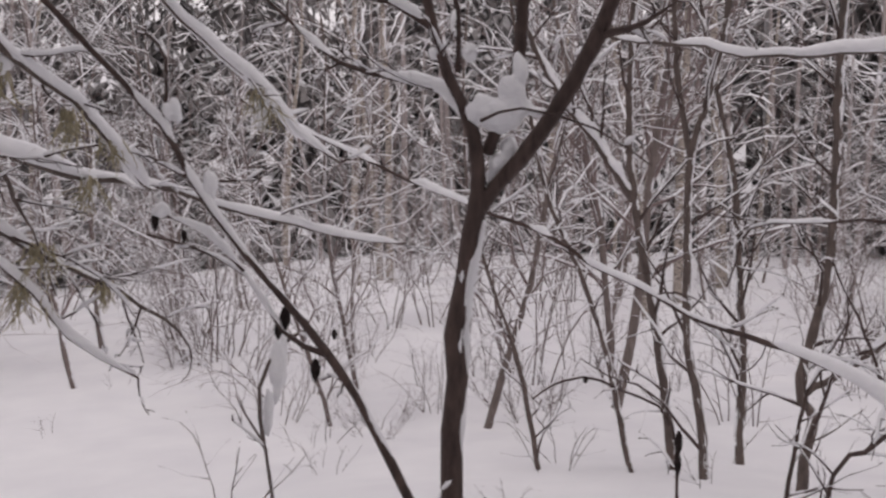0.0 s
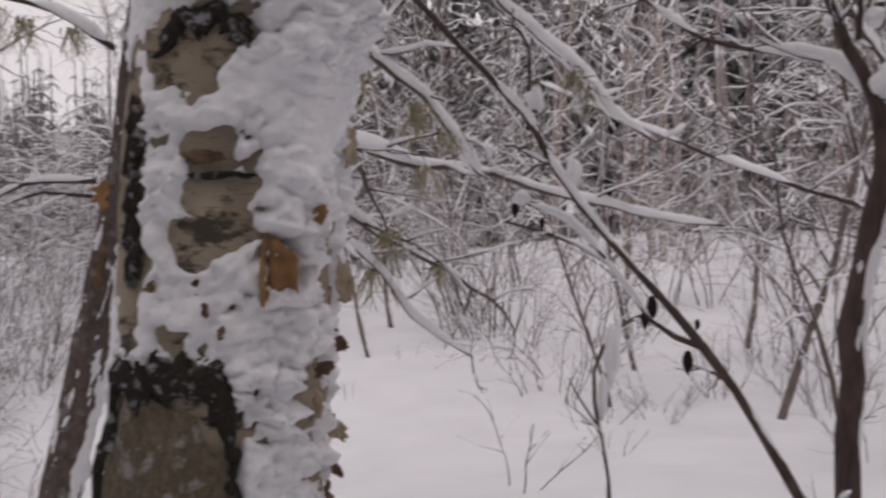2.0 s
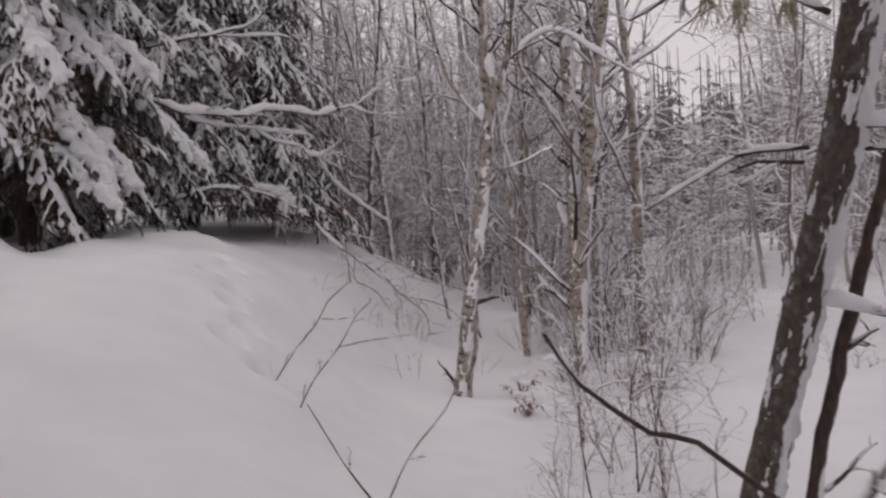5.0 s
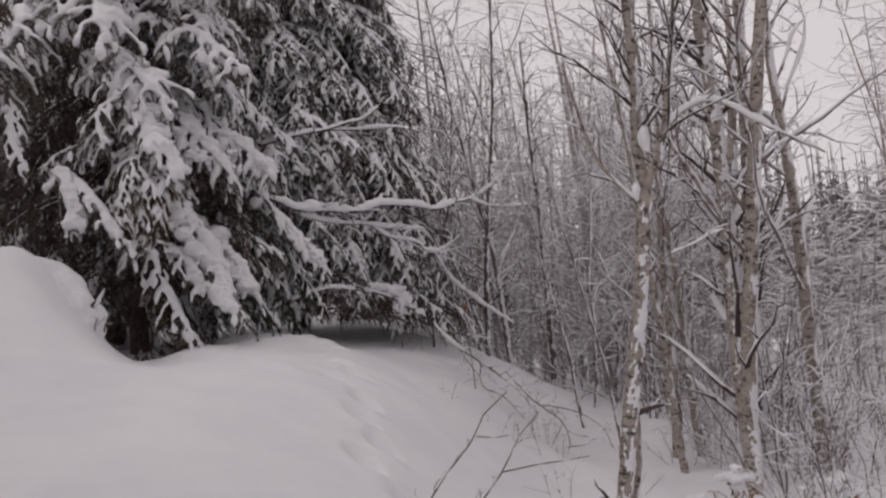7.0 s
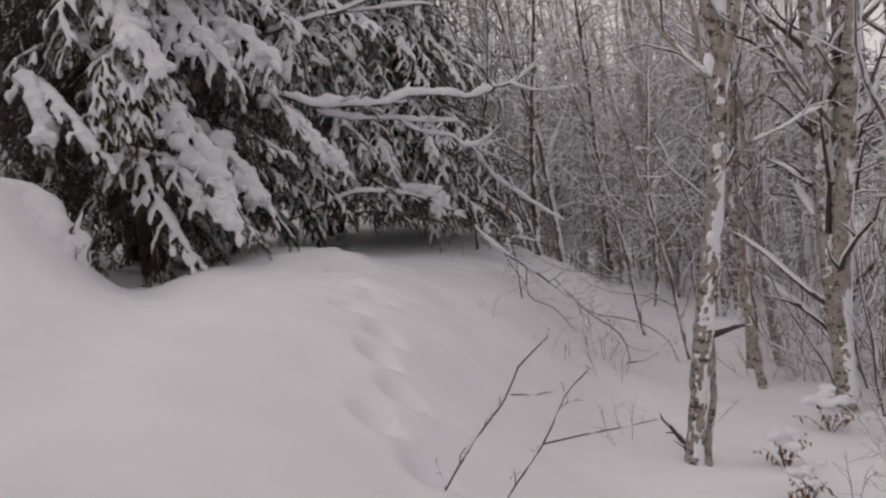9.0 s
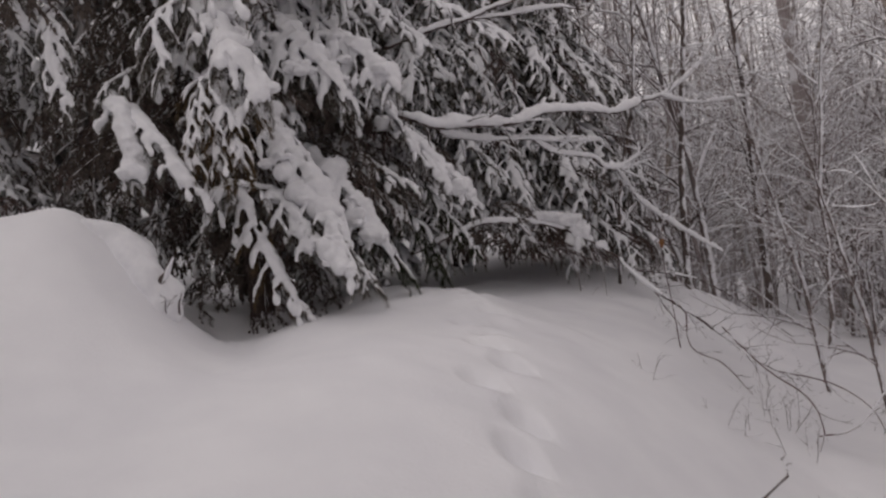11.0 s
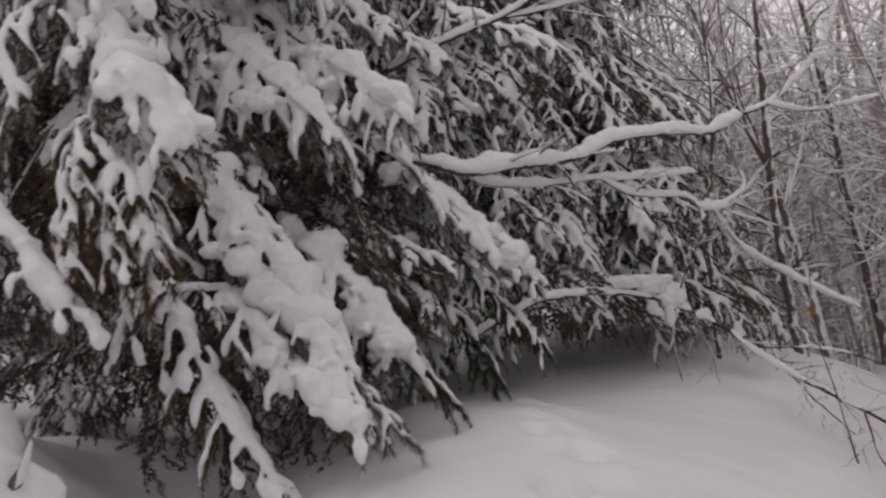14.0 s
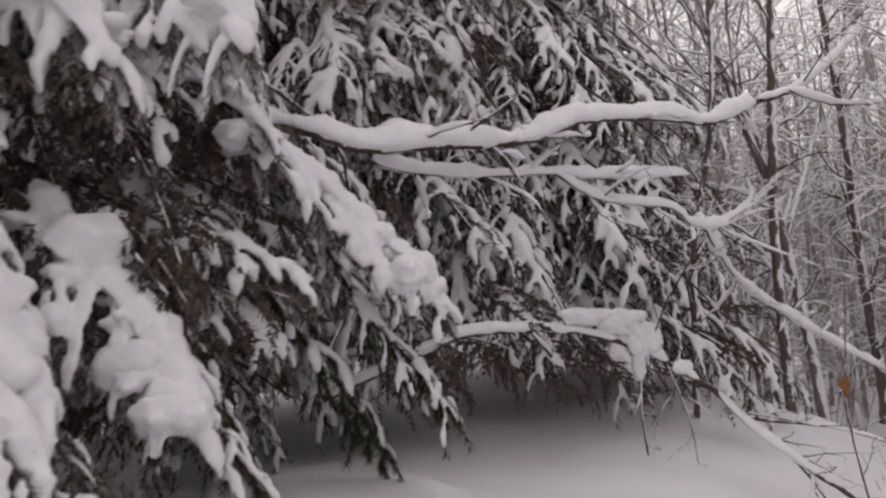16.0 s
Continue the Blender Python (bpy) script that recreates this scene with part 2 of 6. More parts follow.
def height(x, y):
    """The snow's height: a bank that rises towards the spruces and falls away to a flat bog."""
    x, y = np.asarray(x, float), np.asarray(y, float)
    low = -0.38 + 0.68 * smooth(-4.5, 0.5, x) * smooth(9, 1, y) + 0.9 * smooth(6, 22, y) * smooth(-12, -2, x) + 0.3 * smooth(9, 25, y)
    top = 0.12 + 1.13 * smooth(-0.5, -8.5, x) + 0.12 * np.clip(-y, 0, 6) + 1.6 * smooth(-11.5, -24, x)
    edge = 1.4 + 0.7 * np.log1p(np.exp(np.clip(1.5 * (-5.6 - x), -30, 12))) / 1.5
    soft = 1.1 + 0.5 * smooth(-7, -11, x)
    w = 0.5 - 0.5 * np.tanh((y - edge) / soft)
    z = low + (top - low) * w
    z = z + 0.34 * smooth(0.75, -0.75, y + 0.15 * np.sin(2.3 * x) + 0.05 * np.sin(7 * x + 3 * y)) * smooth(-6.4, -8.8, x)
    # a drifted mound beside the spruce, steep towards the hollow under the boughs
    ridge = smooth(0.42, -0.5, y + 0.06 * np.sin(5 * x)) * smooth(-7.3, -8.9, x)
    z = z + 0.53 * ridge * smooth(-11.6, -9.6, x) + 0.10 * np.exp(-((x + 8.85) ** 2 + (y + 0.35) ** 2) / 0.12)
    z = z + 0.10 * np.exp(-((x + 9.2) ** 2 / 0.4 + (y - 1.0) ** 2 / 0.25)) - 0.10 * np.exp(-((x + 8.7) ** 2 / 0.5 + (y - 0.55) ** 2 / 0.14))
    z = z - 0.14 * np.exp(-((x + 9.9) ** 2 / 0.9 + (y - 0.45) ** 2 / 0.4)) + 0.24 * np.exp(-((x + 10.7) ** 2 / 1.6 + (y - 1.95) ** 2 / 0.6))
    far = np.sqrt(x ** 2 + y ** 2)
    z = z + 9.0 * smooth(45, 130, far)
    return z


def footprints(x, y):
    d = np.zeros_like(x)
    for i in range(16):
        fx = -11.2 + 0.36 * i
        fy = 1.7 + 0.205 * (-6.5 - fx) + (0.07 if i % 2 else -0.07) + 0.05 * math.sin(i * 1.7)
        d -= (0.15 + 0.03 * math.sin(i * 5)) * np.exp(-(((x - fx) / 0.13) ** 2 + ((y - fy) / 0.085) ** 2) ** 2)
        d += 0.04 * np.exp(-((x - fx - 0.2) / 0.1) ** 2 - ((y - fy) / 0.12) ** 2)
    return d


def build_ground():
    def axis(lo, hi, fine, outer):
        core = np.arange(lo, hi + fine / 2, fine)
        g = np.cumsum(fine * 1.06 ** np.arange(1, 125))
        g = g[g < outer]
        return np.concatenate([lo - g[::-1], core, hi + g])
    xs, ys = axis(-11, -3, 0.045, 900), axis(-0.6, 4.2, 0.045, 900)
    X, Y = np.meshgrid(xs, ys, indexing="ij")
    Z = height(X, Y) + footprints(X, Y)
    flat = np.stack([X.ravel(), Y.ravel()], 1)
    near = (np.abs(X.ravel() + 5) < 25) & (np.abs(Y.ravel() - 3) < 25)
    bumps = np.zeros(len(flat))
    rough = [(0.35, 0.07), (1.1, 0.05), (2.7, 0.018), (7.0, 0.005)]
    for k in np.nonzero(near)[0]:
        x, y = flat[k]
        bumps[k] = sum(a * noise.noise(Vector((x * f, y * f, f))) for f, a in rough)
    Z = Z + bumps.reshape(Z.shape)
    geo = Geo()
    n, m = X.shape
    i, j = np.meshgrid(np.arange(n - 1), np.arange(m - 1), indexing="ij")
    a = i * m + j
    geo.add(np.stack([X, Y, Z], -1).reshape(-1, 3), np.stack([a, a + m, a + m + 1, a + 1], -1).reshape(-1, 4))
    ob = new("ground", geo.mesh("ground", GROUND_SNOW))
    tagged(ob, "deep fresh snow over a bank with faint animal tracks", "ground", kind="structure")


build_ground()


# ---- bare trees ----
def grow(rng, start, way, length, r, level, spec, out):
    """One branch and its side branches, as (level, points, radii)."""
    n = spec["segs"][level]
    p, d = [np.array(start, float)], unit(np.array(way, float))
    for i in range(n):
        d = unit(d + rng.normal(size=3) * spec["wob"][level] + UP * spec["lift"][level])
        p.append(p[-1] + d * length / n)
    p = np.array(p)
    u = np.linspace(0, 1, n + 1)
    radii = r * (1 - u * spec["taper"][level]) + 0.0008
    out.append((level, p, radii))
    if level + 1 >= len(spec["segs"]):
        return
    count = max(1, int(spec["count"][level] * rng.uniform(0.75, 1.25)))
    for i in range(count):
        f = spec["first"][level] + (1 - spec["first"][level]) * (i + rng.uniform(0, 1)) / count
        k = f * n
        a = min(int(k), n - 1)
        s = p[a] + (p[a + 1] - p[a]) * (k - a)
        t = unit(p[a + 1] - p[a])
        o = rng.normal(size=3)
        o = unit(o - t * (o @ t))
        o = unit(o + UP * spec["rise"][level] * 0.5)
        an = radians(spec["angle"][level] * rng.uniform(0.75, 1.25))
        grow(rng, s, t * math.cos(an) + o * math.sin(an), length * spec["ratio"][level] * rng.uniform(0.6, 1.2) * (1.1 - 0.55 * f),
             max(radii[a] * spec["thin"][level], 0.0015), level + 1, spec, out)


BIRCH_SPEC = dict(segs=(12, 6, 4, 3), wob=(0.05, 0.14, 0.24, 0.3), lift=(0.02, 0.03, -0.02, -0.05), taper=(0.75, 0.85, 0.9, 0.9), count=(19, 5, 3), first=(0.22, 0.2, 0.15),
                  angle=(48, 45, 45), ratio=(0.28, 0.5, 0.5), thin=(0.38, 0.5, 0.6), rise=(0.5, 0.1, 0))
SAPLING_SPEC = dict(segs=(10, 6, 4), wob=(0.09, 0.2, 0.28), lift=(0.03, 0.0, -0.03), taper=(0.8, 0.85, 0.9), count=(28, 8), first=(0.15, 0.2),
                    angle=(50, 45), ratio=(0.35, 0.5), thin=(0.45, 0.55), rise=(0.3, 0.1))
SHRUB_SPEC = dict(segs=(7, 5, 3), wob=(0.14, 0.2, 0.28), lift=(0.0, -0.01, -0.03), taper=(0.8, 0.85, 0.9), count=(8, 5), first=(0.15, 0.1),
                  angle=(42, 45), ratio=(0.55, 0.5), thin=(0.55, 0.6), rise=(0.1, 0.0))

TWIG_SPEC = dict(segs=(6, 4), wob=(0.14, 0.2), lift=(0.0, -0.01), taper=(0.8, 0.9), count=(4,), first=(0.3,), angle=(42,), ratio=(0.5,), thin=(0.6,), rise=(0.1,))


def tree_parts(ob, out, rng, trunk_mat, twig_mat, load, sides=(8, 4, 3, 3), top=4, caps=3):
    """Trunk, branches and the snow that lies on them."""
    crown, snow = Geo(), Geo()
    several = sum(level == 0 for level, _, _ in out) > 1
    for level, p, r in out:
        trunk = Geo()
        tube(trunk if level == 0 else crown, p, r, sides[min(level, 3)], 0.05 if level == 0 else 0, rng)
        if level == 0:
            part("stem" if several else "trunk", trunk, trunk_mat, ob)
        if level == 0:
            tall = np.abs(unit(np.gradient(p, axis=0))[:, 2]).mean()
            if tall > 0.8:
                continue
        if level == 3:
            continue
        ld = load * (1.0, 1.0, 0.75)[level]
        q = spline(p, 0.15) if level < 1 else p
        rr = np.interp(np.linspace(0, 1, len(q)), np.linspace(0, 1, len(p)), r)
        snow_cap(snow, q, rr, ld * rng.uniform(0.5, 1.2), rng, 1.0, top if level < 2 else caps)
    if crown.v:
        part("crown", crown, twig_mat, ob)["kind"] = "stuff"
    part("snow", snow, SNOW, ob, "fresh snow along the branches")["kind"] = "stuff"


def bare_tree(seed, name, label, category, spec, tall, r, trunk_mat, twig_mat, load, lean=(0, 0), stems=1, spread=0.25, at=(0, 0), group=""):
    rng = np.random.default_rng(seed)
    ob = thing(name, label, category, (at[0], at[1], float(height(*at)) - 0.08), group)
    out = []
    for i in range(stems):
        a = rng.uniform(0, 6.28)
        k = spread if stems > 1 else 0
        way = (lean[0] + k * math.cos(a) * rng.uniform(0.3, 1), lean[1] + k * math.sin(a) * rng.uniform(0.3, 1), 1)
        grow(rng, (0.04 * stems * math.cos(a) * (stems > 1), 0.04 * stems * math.sin(a) * (stems > 1), 0), way, tall * rng.uniform(0.75, 1.1) if stems > 1 else tall, r, 0, spec, out)
    tree_parts(ob, out, rng, trunk_mat, twig_mat, load)
    return ob


def plant(ob, x, y, turn, size=1.0):
    return copy_thing(ob, pose(x, y, float(height(x, y)) - 0.08, 0, 0, turn) @ Matrix.Scale(size, 4))


birches = [bare_tree(11, "birch_tree", "slender birch with pale bark and snow-lined branches", "tree", BIRCH_SPEC, 8.5, 0.075, BIRCH, HAZED_TWIG, 0.012, (0.03, 0.02), at=(-8.2, 6.6), group="young birches"),
           bare_tree(12, "birch_tree", "thin birch with a leaning pale trunk, snow on its twigs", "tree", BIRCH_SPEC, 7.5, 0.06, BIRCH, HAZED_TWIG, 0.012, (-0.06, 0.03), at=(-8.9, 6.15), group="young birches"),
           bare_tree(13, "birch_tree", "birch with peeling grey bark and snowy crown", "tree", BIRCH_SPEC, 9.5, 0.085, BIRCH, HAZED_TWIG, 0.013, (0.01, -0.04), at=(-7.4, 5.8), group="young birches")]
saplings = [bare_tree(21, "sapling", "dark grey sapling with snow along thin branches", "tree", SAPLING_SPEC, 5.0, 0.035, HAZED_SNOWY_BARK, HAZED_TWIG, 0.008, (0.08, 0.0), at=(-12.8, 7.8), group="saplings"),
            bare_tree(22, "sapling", "crooked grey sapling lined with snow", "tree", SAPLING_SPEC, 4.2, 0.03, HAZED_SNOWY_BARK, HAZED_TWIG, 0.008, (-0.1, 0.06), at=(-11.9, 8.2), group="saplings"),
            bare_tree(23, "sapling", "straight thin sapling with snowy side twigs", "tree", SAPLING_SPEC, 6.0, 0.04, HAZED_SNOWY_BARK, HAZED_TWIG, 0.008, (0.02, -0.03), at=(-12.6, 9.0), group="saplings")]
shrubs = [bare_tree(31, "shrub", "many-stemmed bare shrub covered in snow", "shrub", SHRUB_SPEC, 2.6, 0.011, HAZED_SNOWY_BARK, HAZED_TWIG, 0.006, stems=6, spread=0.7, at=(1.0, 9.5), group="snowy shrubs"),
          bare_tree(32, "shrub", "low bare shrub with snow-lined arching stems", "shrub", SHRUB_SPEC, 1.6, 0.008, HAZED_SNOWY_BARK, HAZED_TWIG, 0.005, stems=7, spread=0.9, at=(-1.5, 8.6), group="snowy shrubs"),
          bare_tree(33, "shrub", "tall bare willow shrub under fresh snow", "shrub", SHRUB_SPEC, 3.6, 0.014, HAZED_SNOWY_BARK, HAZED_TWIG, 0.006, stems=6, spread=0.5, at=(-3.0, 10.5), group="snowy shrubs")]

spot = random.Random(5)


def gap_in_woods(x, y):
    """Low growth only, where the bog opens towards the far ridge."""
    return 127 < math.degrees(math.atan2(y, x + 1)) < 137.5 and math.hypot(x, y) > 11


def scatter(kinds, count, box, sizes, clear=()):
    """Plants copies inside a stretch of the plan, keeping off the open places."""
    done = 0
    while done < count:
        x, y = spot.uniform(box[0], box[1]), spot.uniform(box[2], box[3])
        if gap_in_woods(x, y) or any((x - cx) ** 2 + (y - cy) ** 2 < r * r for cx, cy, r in clear):
            continue
        plant(spot.choice(kinds), x, y, spot.uniform(0, 360), spot.uniform(*sizes))
        done += 1


OPEN = ((0, 0, 6.3), (-5, 1.5, 4.2), (-9, 1.5, 4.0), (-3.5, 6.0, 2.6), (-11, 0, 4))
scatter(shrubs, 32, (-9, 9, 8.6, 17), (0.6, 1.05), OPEN)
scatter(saplings, 34, (-10, 9, 7, 18), (0.7, 1.3), OPEN)
scatter(birches, 16, (-14, 12, 13, 24), (0.9, 1.4), OPEN)
scatter(shrubs[1:2], 4, (-10, -6, 5.2, 8), (0.4, 0.7), OPEN[:2])
scatter(saplings, 18, (-20, -12.5, 6.8, 13), (0.8, 1.4), ())
scatter(birches, 9, (-20, -9.5, 7.5, 14), (0.8, 1.1), ())
scatter(shrubs, 14, (-20, -10, 6.5, 14), (0.7, 1.1), ())
scatter(birches, 10, (-36, -18, 2, 20), (1.0, 1.4), ())
# unseen birches behind the walk, added to hold back sky light
scatter(birches, 10, (-14, 8, -16, -6), (1.0, 1.4), ())
small = bare_tree(34, "bare_twigs", "small bare twigs standing out of the snow", "plant", TWIG_SPEC, 0.6, 0.004, TWIG, TWIG, 0.003, stems=3, spread=0.7, at=(-1.2, 4.2), group="twigs in the snow")
scatter([small], 12, (-4.5, 4.5, 5.8, 10), (0.5, 1.1), ((0, 0, 2.5), (-4.2, 2.5, 1.2)))
scatter([small], 5, (-9.5, -6.5, 4.2, 6.5), (0.5, 1.0), ())
# thin reddish shoots below the birches
shoots = bare_tree(35, "bare_shoots", "bush of thin reddish shoots with a little snow", "shrub", SHRUB_SPEC, 1.3, 0.005, RED_TWIG, RED_TWIG, 0.009, stems=5, spread=0.45, at=(-3.79, 3.02), group="bushes of shoots")
for x, y, k in ((-3.01, 2.68, 0.55), (-5.08, 3.95, 0.6), (-6.4, 5.6, 0.8), (-4.3, 3.6, 0.7), (-4.75, 4.4, 0.8), (-3.3, 2.35, 0.45)):
    plant(shoots, x, y, 57 * x, k)
for x, y, k, kind in ((-8.19, 5.67, 0.75, birches[1]), (-8.84, 6.48, 0.8, birches[1]), (-9.53, 5.9, 0.6, saplings[2]), (-10.3, 5.9, 0.65, saplings[2]), (-7.52, 6.9, 1.0, birches[0])):
    plant(kind, x, y, 80 * y, k)

# brush at the foot of the bank, where the snow ends in stems
BRUSH_SPEC = dict(segs=(7, 4), wob=(0.13, 0.24), lift=(0.0, -0.02), taper=(0.8, 0.9), count=(11,), first=(0.12,), angle=(45,), ratio=(0.42,), thin=(0.6,), rise=(0.1,))
brush = [bare_tree(36, "brush", "tangled brown brush with thin snow on its stems", "shrub", BRUSH_SPEC, 1.6, 0.008, GREY_BARK, HAZED_TWIG, 0.006, stems=9, spread=0.65, at=(-9.2, 7.3), group="brush below the bank"),
         bare_tree(37, "brush", "low reddish brush of bent bare stems", "shrub", BRUSH_SPEC, 1.1, 0.006, GREY_BARK, RED_TWIG, 0.006, stems=10, spread=0.9, at=(-10.6, 8.2), group="brush below the bank"),
         bare_tree(38, "brush", "tall thin brush, snow caught in its forks", "shrub", BRUSH_SPEC, 2.4, 0.010, GREY_BARK, HAZED_TWIG, 0.009, stems=8, spread=0.4, at=(-12.2, 8.6), group="brush below the bank")]
foot = ((-6.6, 5.3), (-9.0, 6.7), (-11.0, 7.7), (-14.0, 9.3), (-18.5, 11.3))
for i in range(28):
    u = spot.uniform(0, 3.99)
    k = int(u)
    x, y = (foot[k][j] + (foot[k + 1][j] - foot[k][j]) * (u - k) for j in (0, 1))
    away = spot.uniform(0.0, 2.6)
    plant(spot.choice(brush), x + 0.45 * away, y + 0.9 * away, spot.uniform(0, 360), spot.uniform(0.55, 1.15))

scatter(brush, 26, (-4.5, 7.0, 6.8, 11.5), (0.35, 0.7), ((0.3, 5.2, 1.6), (-3.5, 6.0, 2.0)))
scatter([small], 16, (-1.2, 3.6, 2.9, 6.0), (0.35, 0.8), ((0.1, 1.2, 1.2),))
scatter([small], 10, (-9.6, -5.5, 3.3, 5.2), (0.4, 0.8), ((-6.7, 3.9, 0.5),))


def far_thicket(seed, count, r0, r1, arc, name, label, stout=1.0, limbs=26):
    """Distant leafless trees, too many to tell apart."""
    rng = np.random.default_rng(seed)
    wood, white = Geo(), Geo()
    for _ in range(count):
        a, d = radians(rng.uniform(*arc)), rng.uniform(r0, r1)
        x, y = math.cos(a) * d - 3, math.sin(a) * d
        z, h = float(height(x, y)) - 0.2, rng.uniform(4, 10)
        if gap_in_woods(x, y):
            h *= 0.42
        lean = rng.normal(size=2) * 0.08
        p = np.array([(x + lean[0] * h * u + 0.1 * math.sin(u * 5 + d), y + lean[1] * h * u, z + h * u) for u in (0, 0.25, 0.5, 0.75, 1)])
        tube(wood, p, 0.012 * stout * h * np.array((1, 0.8, 0.6, 0.4, 0.15)) * rng.uniform(0.5, 1.1), 4)
        for _ in range(limbs):
            u = rng.uniform(0.1, 1) * 3.99
            i = int(u)
            o = p[i] + (p[i + 1] - p[i]) * (u - i)
            ln = rng.uniform(0.3, 0.9) * h * 0.25
            w = unit(np.array((*rng.normal(size=2), rng.uniform(-0.1, 1.0))))
            q = [o]
            for _ in range(4):
                w = unit(w + rng.normal(size=3) * 0.22 - UP * 0.06)
                q.append(q[-1] + w * ln / 4)
            q = np.array(q)
            tube(wood, q, np.linspace(0.010, 0.003, 5) * stout, 3)
            for _ in range(2):
                j = int(rng.integers(1, 4))
                v = unit(w + rng.normal(size=3) * 0.7)
                tube(wood, np.array([q[j], q[j] + v * ln * 0.2, q[j] + v * ln * 0.38 - UP * 0.04 * ln]), np.array((0.005, 0.004, 0.002)) * stout, 3)
            if rng.random() < 0.85:
                snow_cap(white, q, np.full(5, 0.009), 0.014, rng, 1.0, 3)
    ob = thing(name, label, "woods")
    ob["kind"] = "stuff"
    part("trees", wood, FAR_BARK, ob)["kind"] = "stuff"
    part("snow", white, SNOW, ob)["kind"] = "stuff"


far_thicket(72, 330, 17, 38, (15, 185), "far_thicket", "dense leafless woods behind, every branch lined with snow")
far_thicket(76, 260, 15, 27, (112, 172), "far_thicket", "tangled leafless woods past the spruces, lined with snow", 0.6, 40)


# ---- far woods ----
def far_woods(seed, count, r0, r1, arc, tall, name, label, fronds=9, snowy=0.32):
    """Distant conifers with snow on ragged tiers, one sheet of woods."""
    rng = np.random.default_rng(seed)
    dark, white = Geo(), Geo()
    for _ in range(count):
        a, d = radians(rng.uniform(*arc)), rng.uniform(r0, r1)
        x, y = math.cos(a) * d, math.sin(a) * d
        h = rng.uniform(*tall)
        z = float(height(x, y)) - 0.3
        w = h * rng.uniform(0.13, 0.2)
        tiers = 11
        tube(dark, np.array([(x, y, z), (x, y, z + h * 0.5), (x, y, z + h)]), (0.14, 0.09, 0.02), 4)
        for i in range(tiers):
            u = (i + rng.uniform(-0.3, 0.3)) / tiers
            zz, rr = z + h * (0.1 + 0.88 * u), w * (1 - u) ** 0.9 + 0.1
            for k in range(fronds):
                b = rng.uniform(0, 6.28)
                out = np.array((math.cos(b), math.sin(b), 0)) * rr * rng.uniform(0.65, 1.25)
                side = np.array((-math.sin(b), math.cos(b), 0)) * rr
                drop = UP * rr * rng.uniform(0.35, 0.8)
                ridge = [np.array((x, y, zz)) + out * f - drop * f ** 1.4 for f in (0.1, 0.4, 0.7, 1.0)]
                laden = rng.random() < snowy
                for m in range(3):
                    for s in (-1, 1):
                        tip = ridge[m + 1] + side * s * rng.uniform(0.1, 0.3) * (1 - 0.25 * m) - drop * rng.uniform(0.1, 0.4)
                        dark.add([ridge[m], tip, ridge[m + 1]], [(0, 1, 2)])
                        if laden and rng.random() < 0.7:
                            up = UP * 0.06
                            white.add([ridge[m] + up, ridge[m] * 0.25 + tip * 0.75 + up, ridge[m + 1] + up], [(0, 1, 2)])
    ob = thing(name, label, "woods")
    ob["kind"] = "stuff"
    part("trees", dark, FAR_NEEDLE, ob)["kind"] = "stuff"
    part("snow", white, SNOW, ob)["kind"] = "stuff"


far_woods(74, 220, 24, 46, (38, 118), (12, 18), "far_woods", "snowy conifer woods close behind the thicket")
# never in view: added behind the walk to cut down the sky light
far_woods(73, 120, 9, 26, (-148, -5), (9, 14), "far_woods", "unseen snowy conifers behind the path, added to block sky light")
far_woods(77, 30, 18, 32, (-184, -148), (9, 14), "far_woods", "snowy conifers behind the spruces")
# a closer unseen row, added to keep light off the old birch
far_woods(75, 46, 5.5, 12, (-125, -8), (8, 13), "far_woods", "unseen tall conifers close behind the path, added to darken trunks")
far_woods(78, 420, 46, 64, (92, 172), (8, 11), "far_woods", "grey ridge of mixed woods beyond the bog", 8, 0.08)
far_woods(71, 300, 38, 62, (-180, 180), (6, 9), "far_woods", "distant snowy conifer woods, falling-snow grey put into their colour", 5)


# ---- the trees beside the start of the walk ----
def side_twigs(rng, p, r, every, ln, crown, snow, load, droop=-0.02, first=0.1, level2=True, rise=0.2, thin=0.45):
    """Random side twigs along a branch."""
    d = np.concatenate([[0], np.cumsum(np.linalg.norm(np.diff(p, axis=0), axis=1))])
    s = d[-1] * first + every * rng.uniform(0, 1)
    spec = dict(segs=(5, 4), wob=(0.16, 0.22), lift=(droop, droop), taper=(0.85, 0.9), count=(4 if level2 else 1,), first=(0.2,), angle=(45,), ratio=(0.45,), thin=(0.6,), rise=(0,))
    if not level2:
        spec["segs"] = (5,)
    while s < d[-1]:
        i = min(int(np.searchsorted(d, s)), len(p) - 1)
        t = unit(p[i] - p[i - 1])
        o = rng.normal(size=3)
        o = unit(unit(o - t * (o @ t)) + UP * rise)
        out = []
        grow(rng, p[i], t * 0.7 + o * 0.75, ln * rng.uniform(0.5, 1.25) * (1.15 - 0.6 * s / d[-1]), max(r[i] * thin, 0.0016), 0, spec, out)
        for level, q, qr in out:
            tube(crown, q, qr, 4 if level == 0 else 3)
            snow_cap(snow, q, qr, load * (0.8, 0.6)[level] * rng.uniform(0.3, 1.2), rng, 1.0, 4, -0.9)
        s += every * rng.uniform(0.6, 1.5)


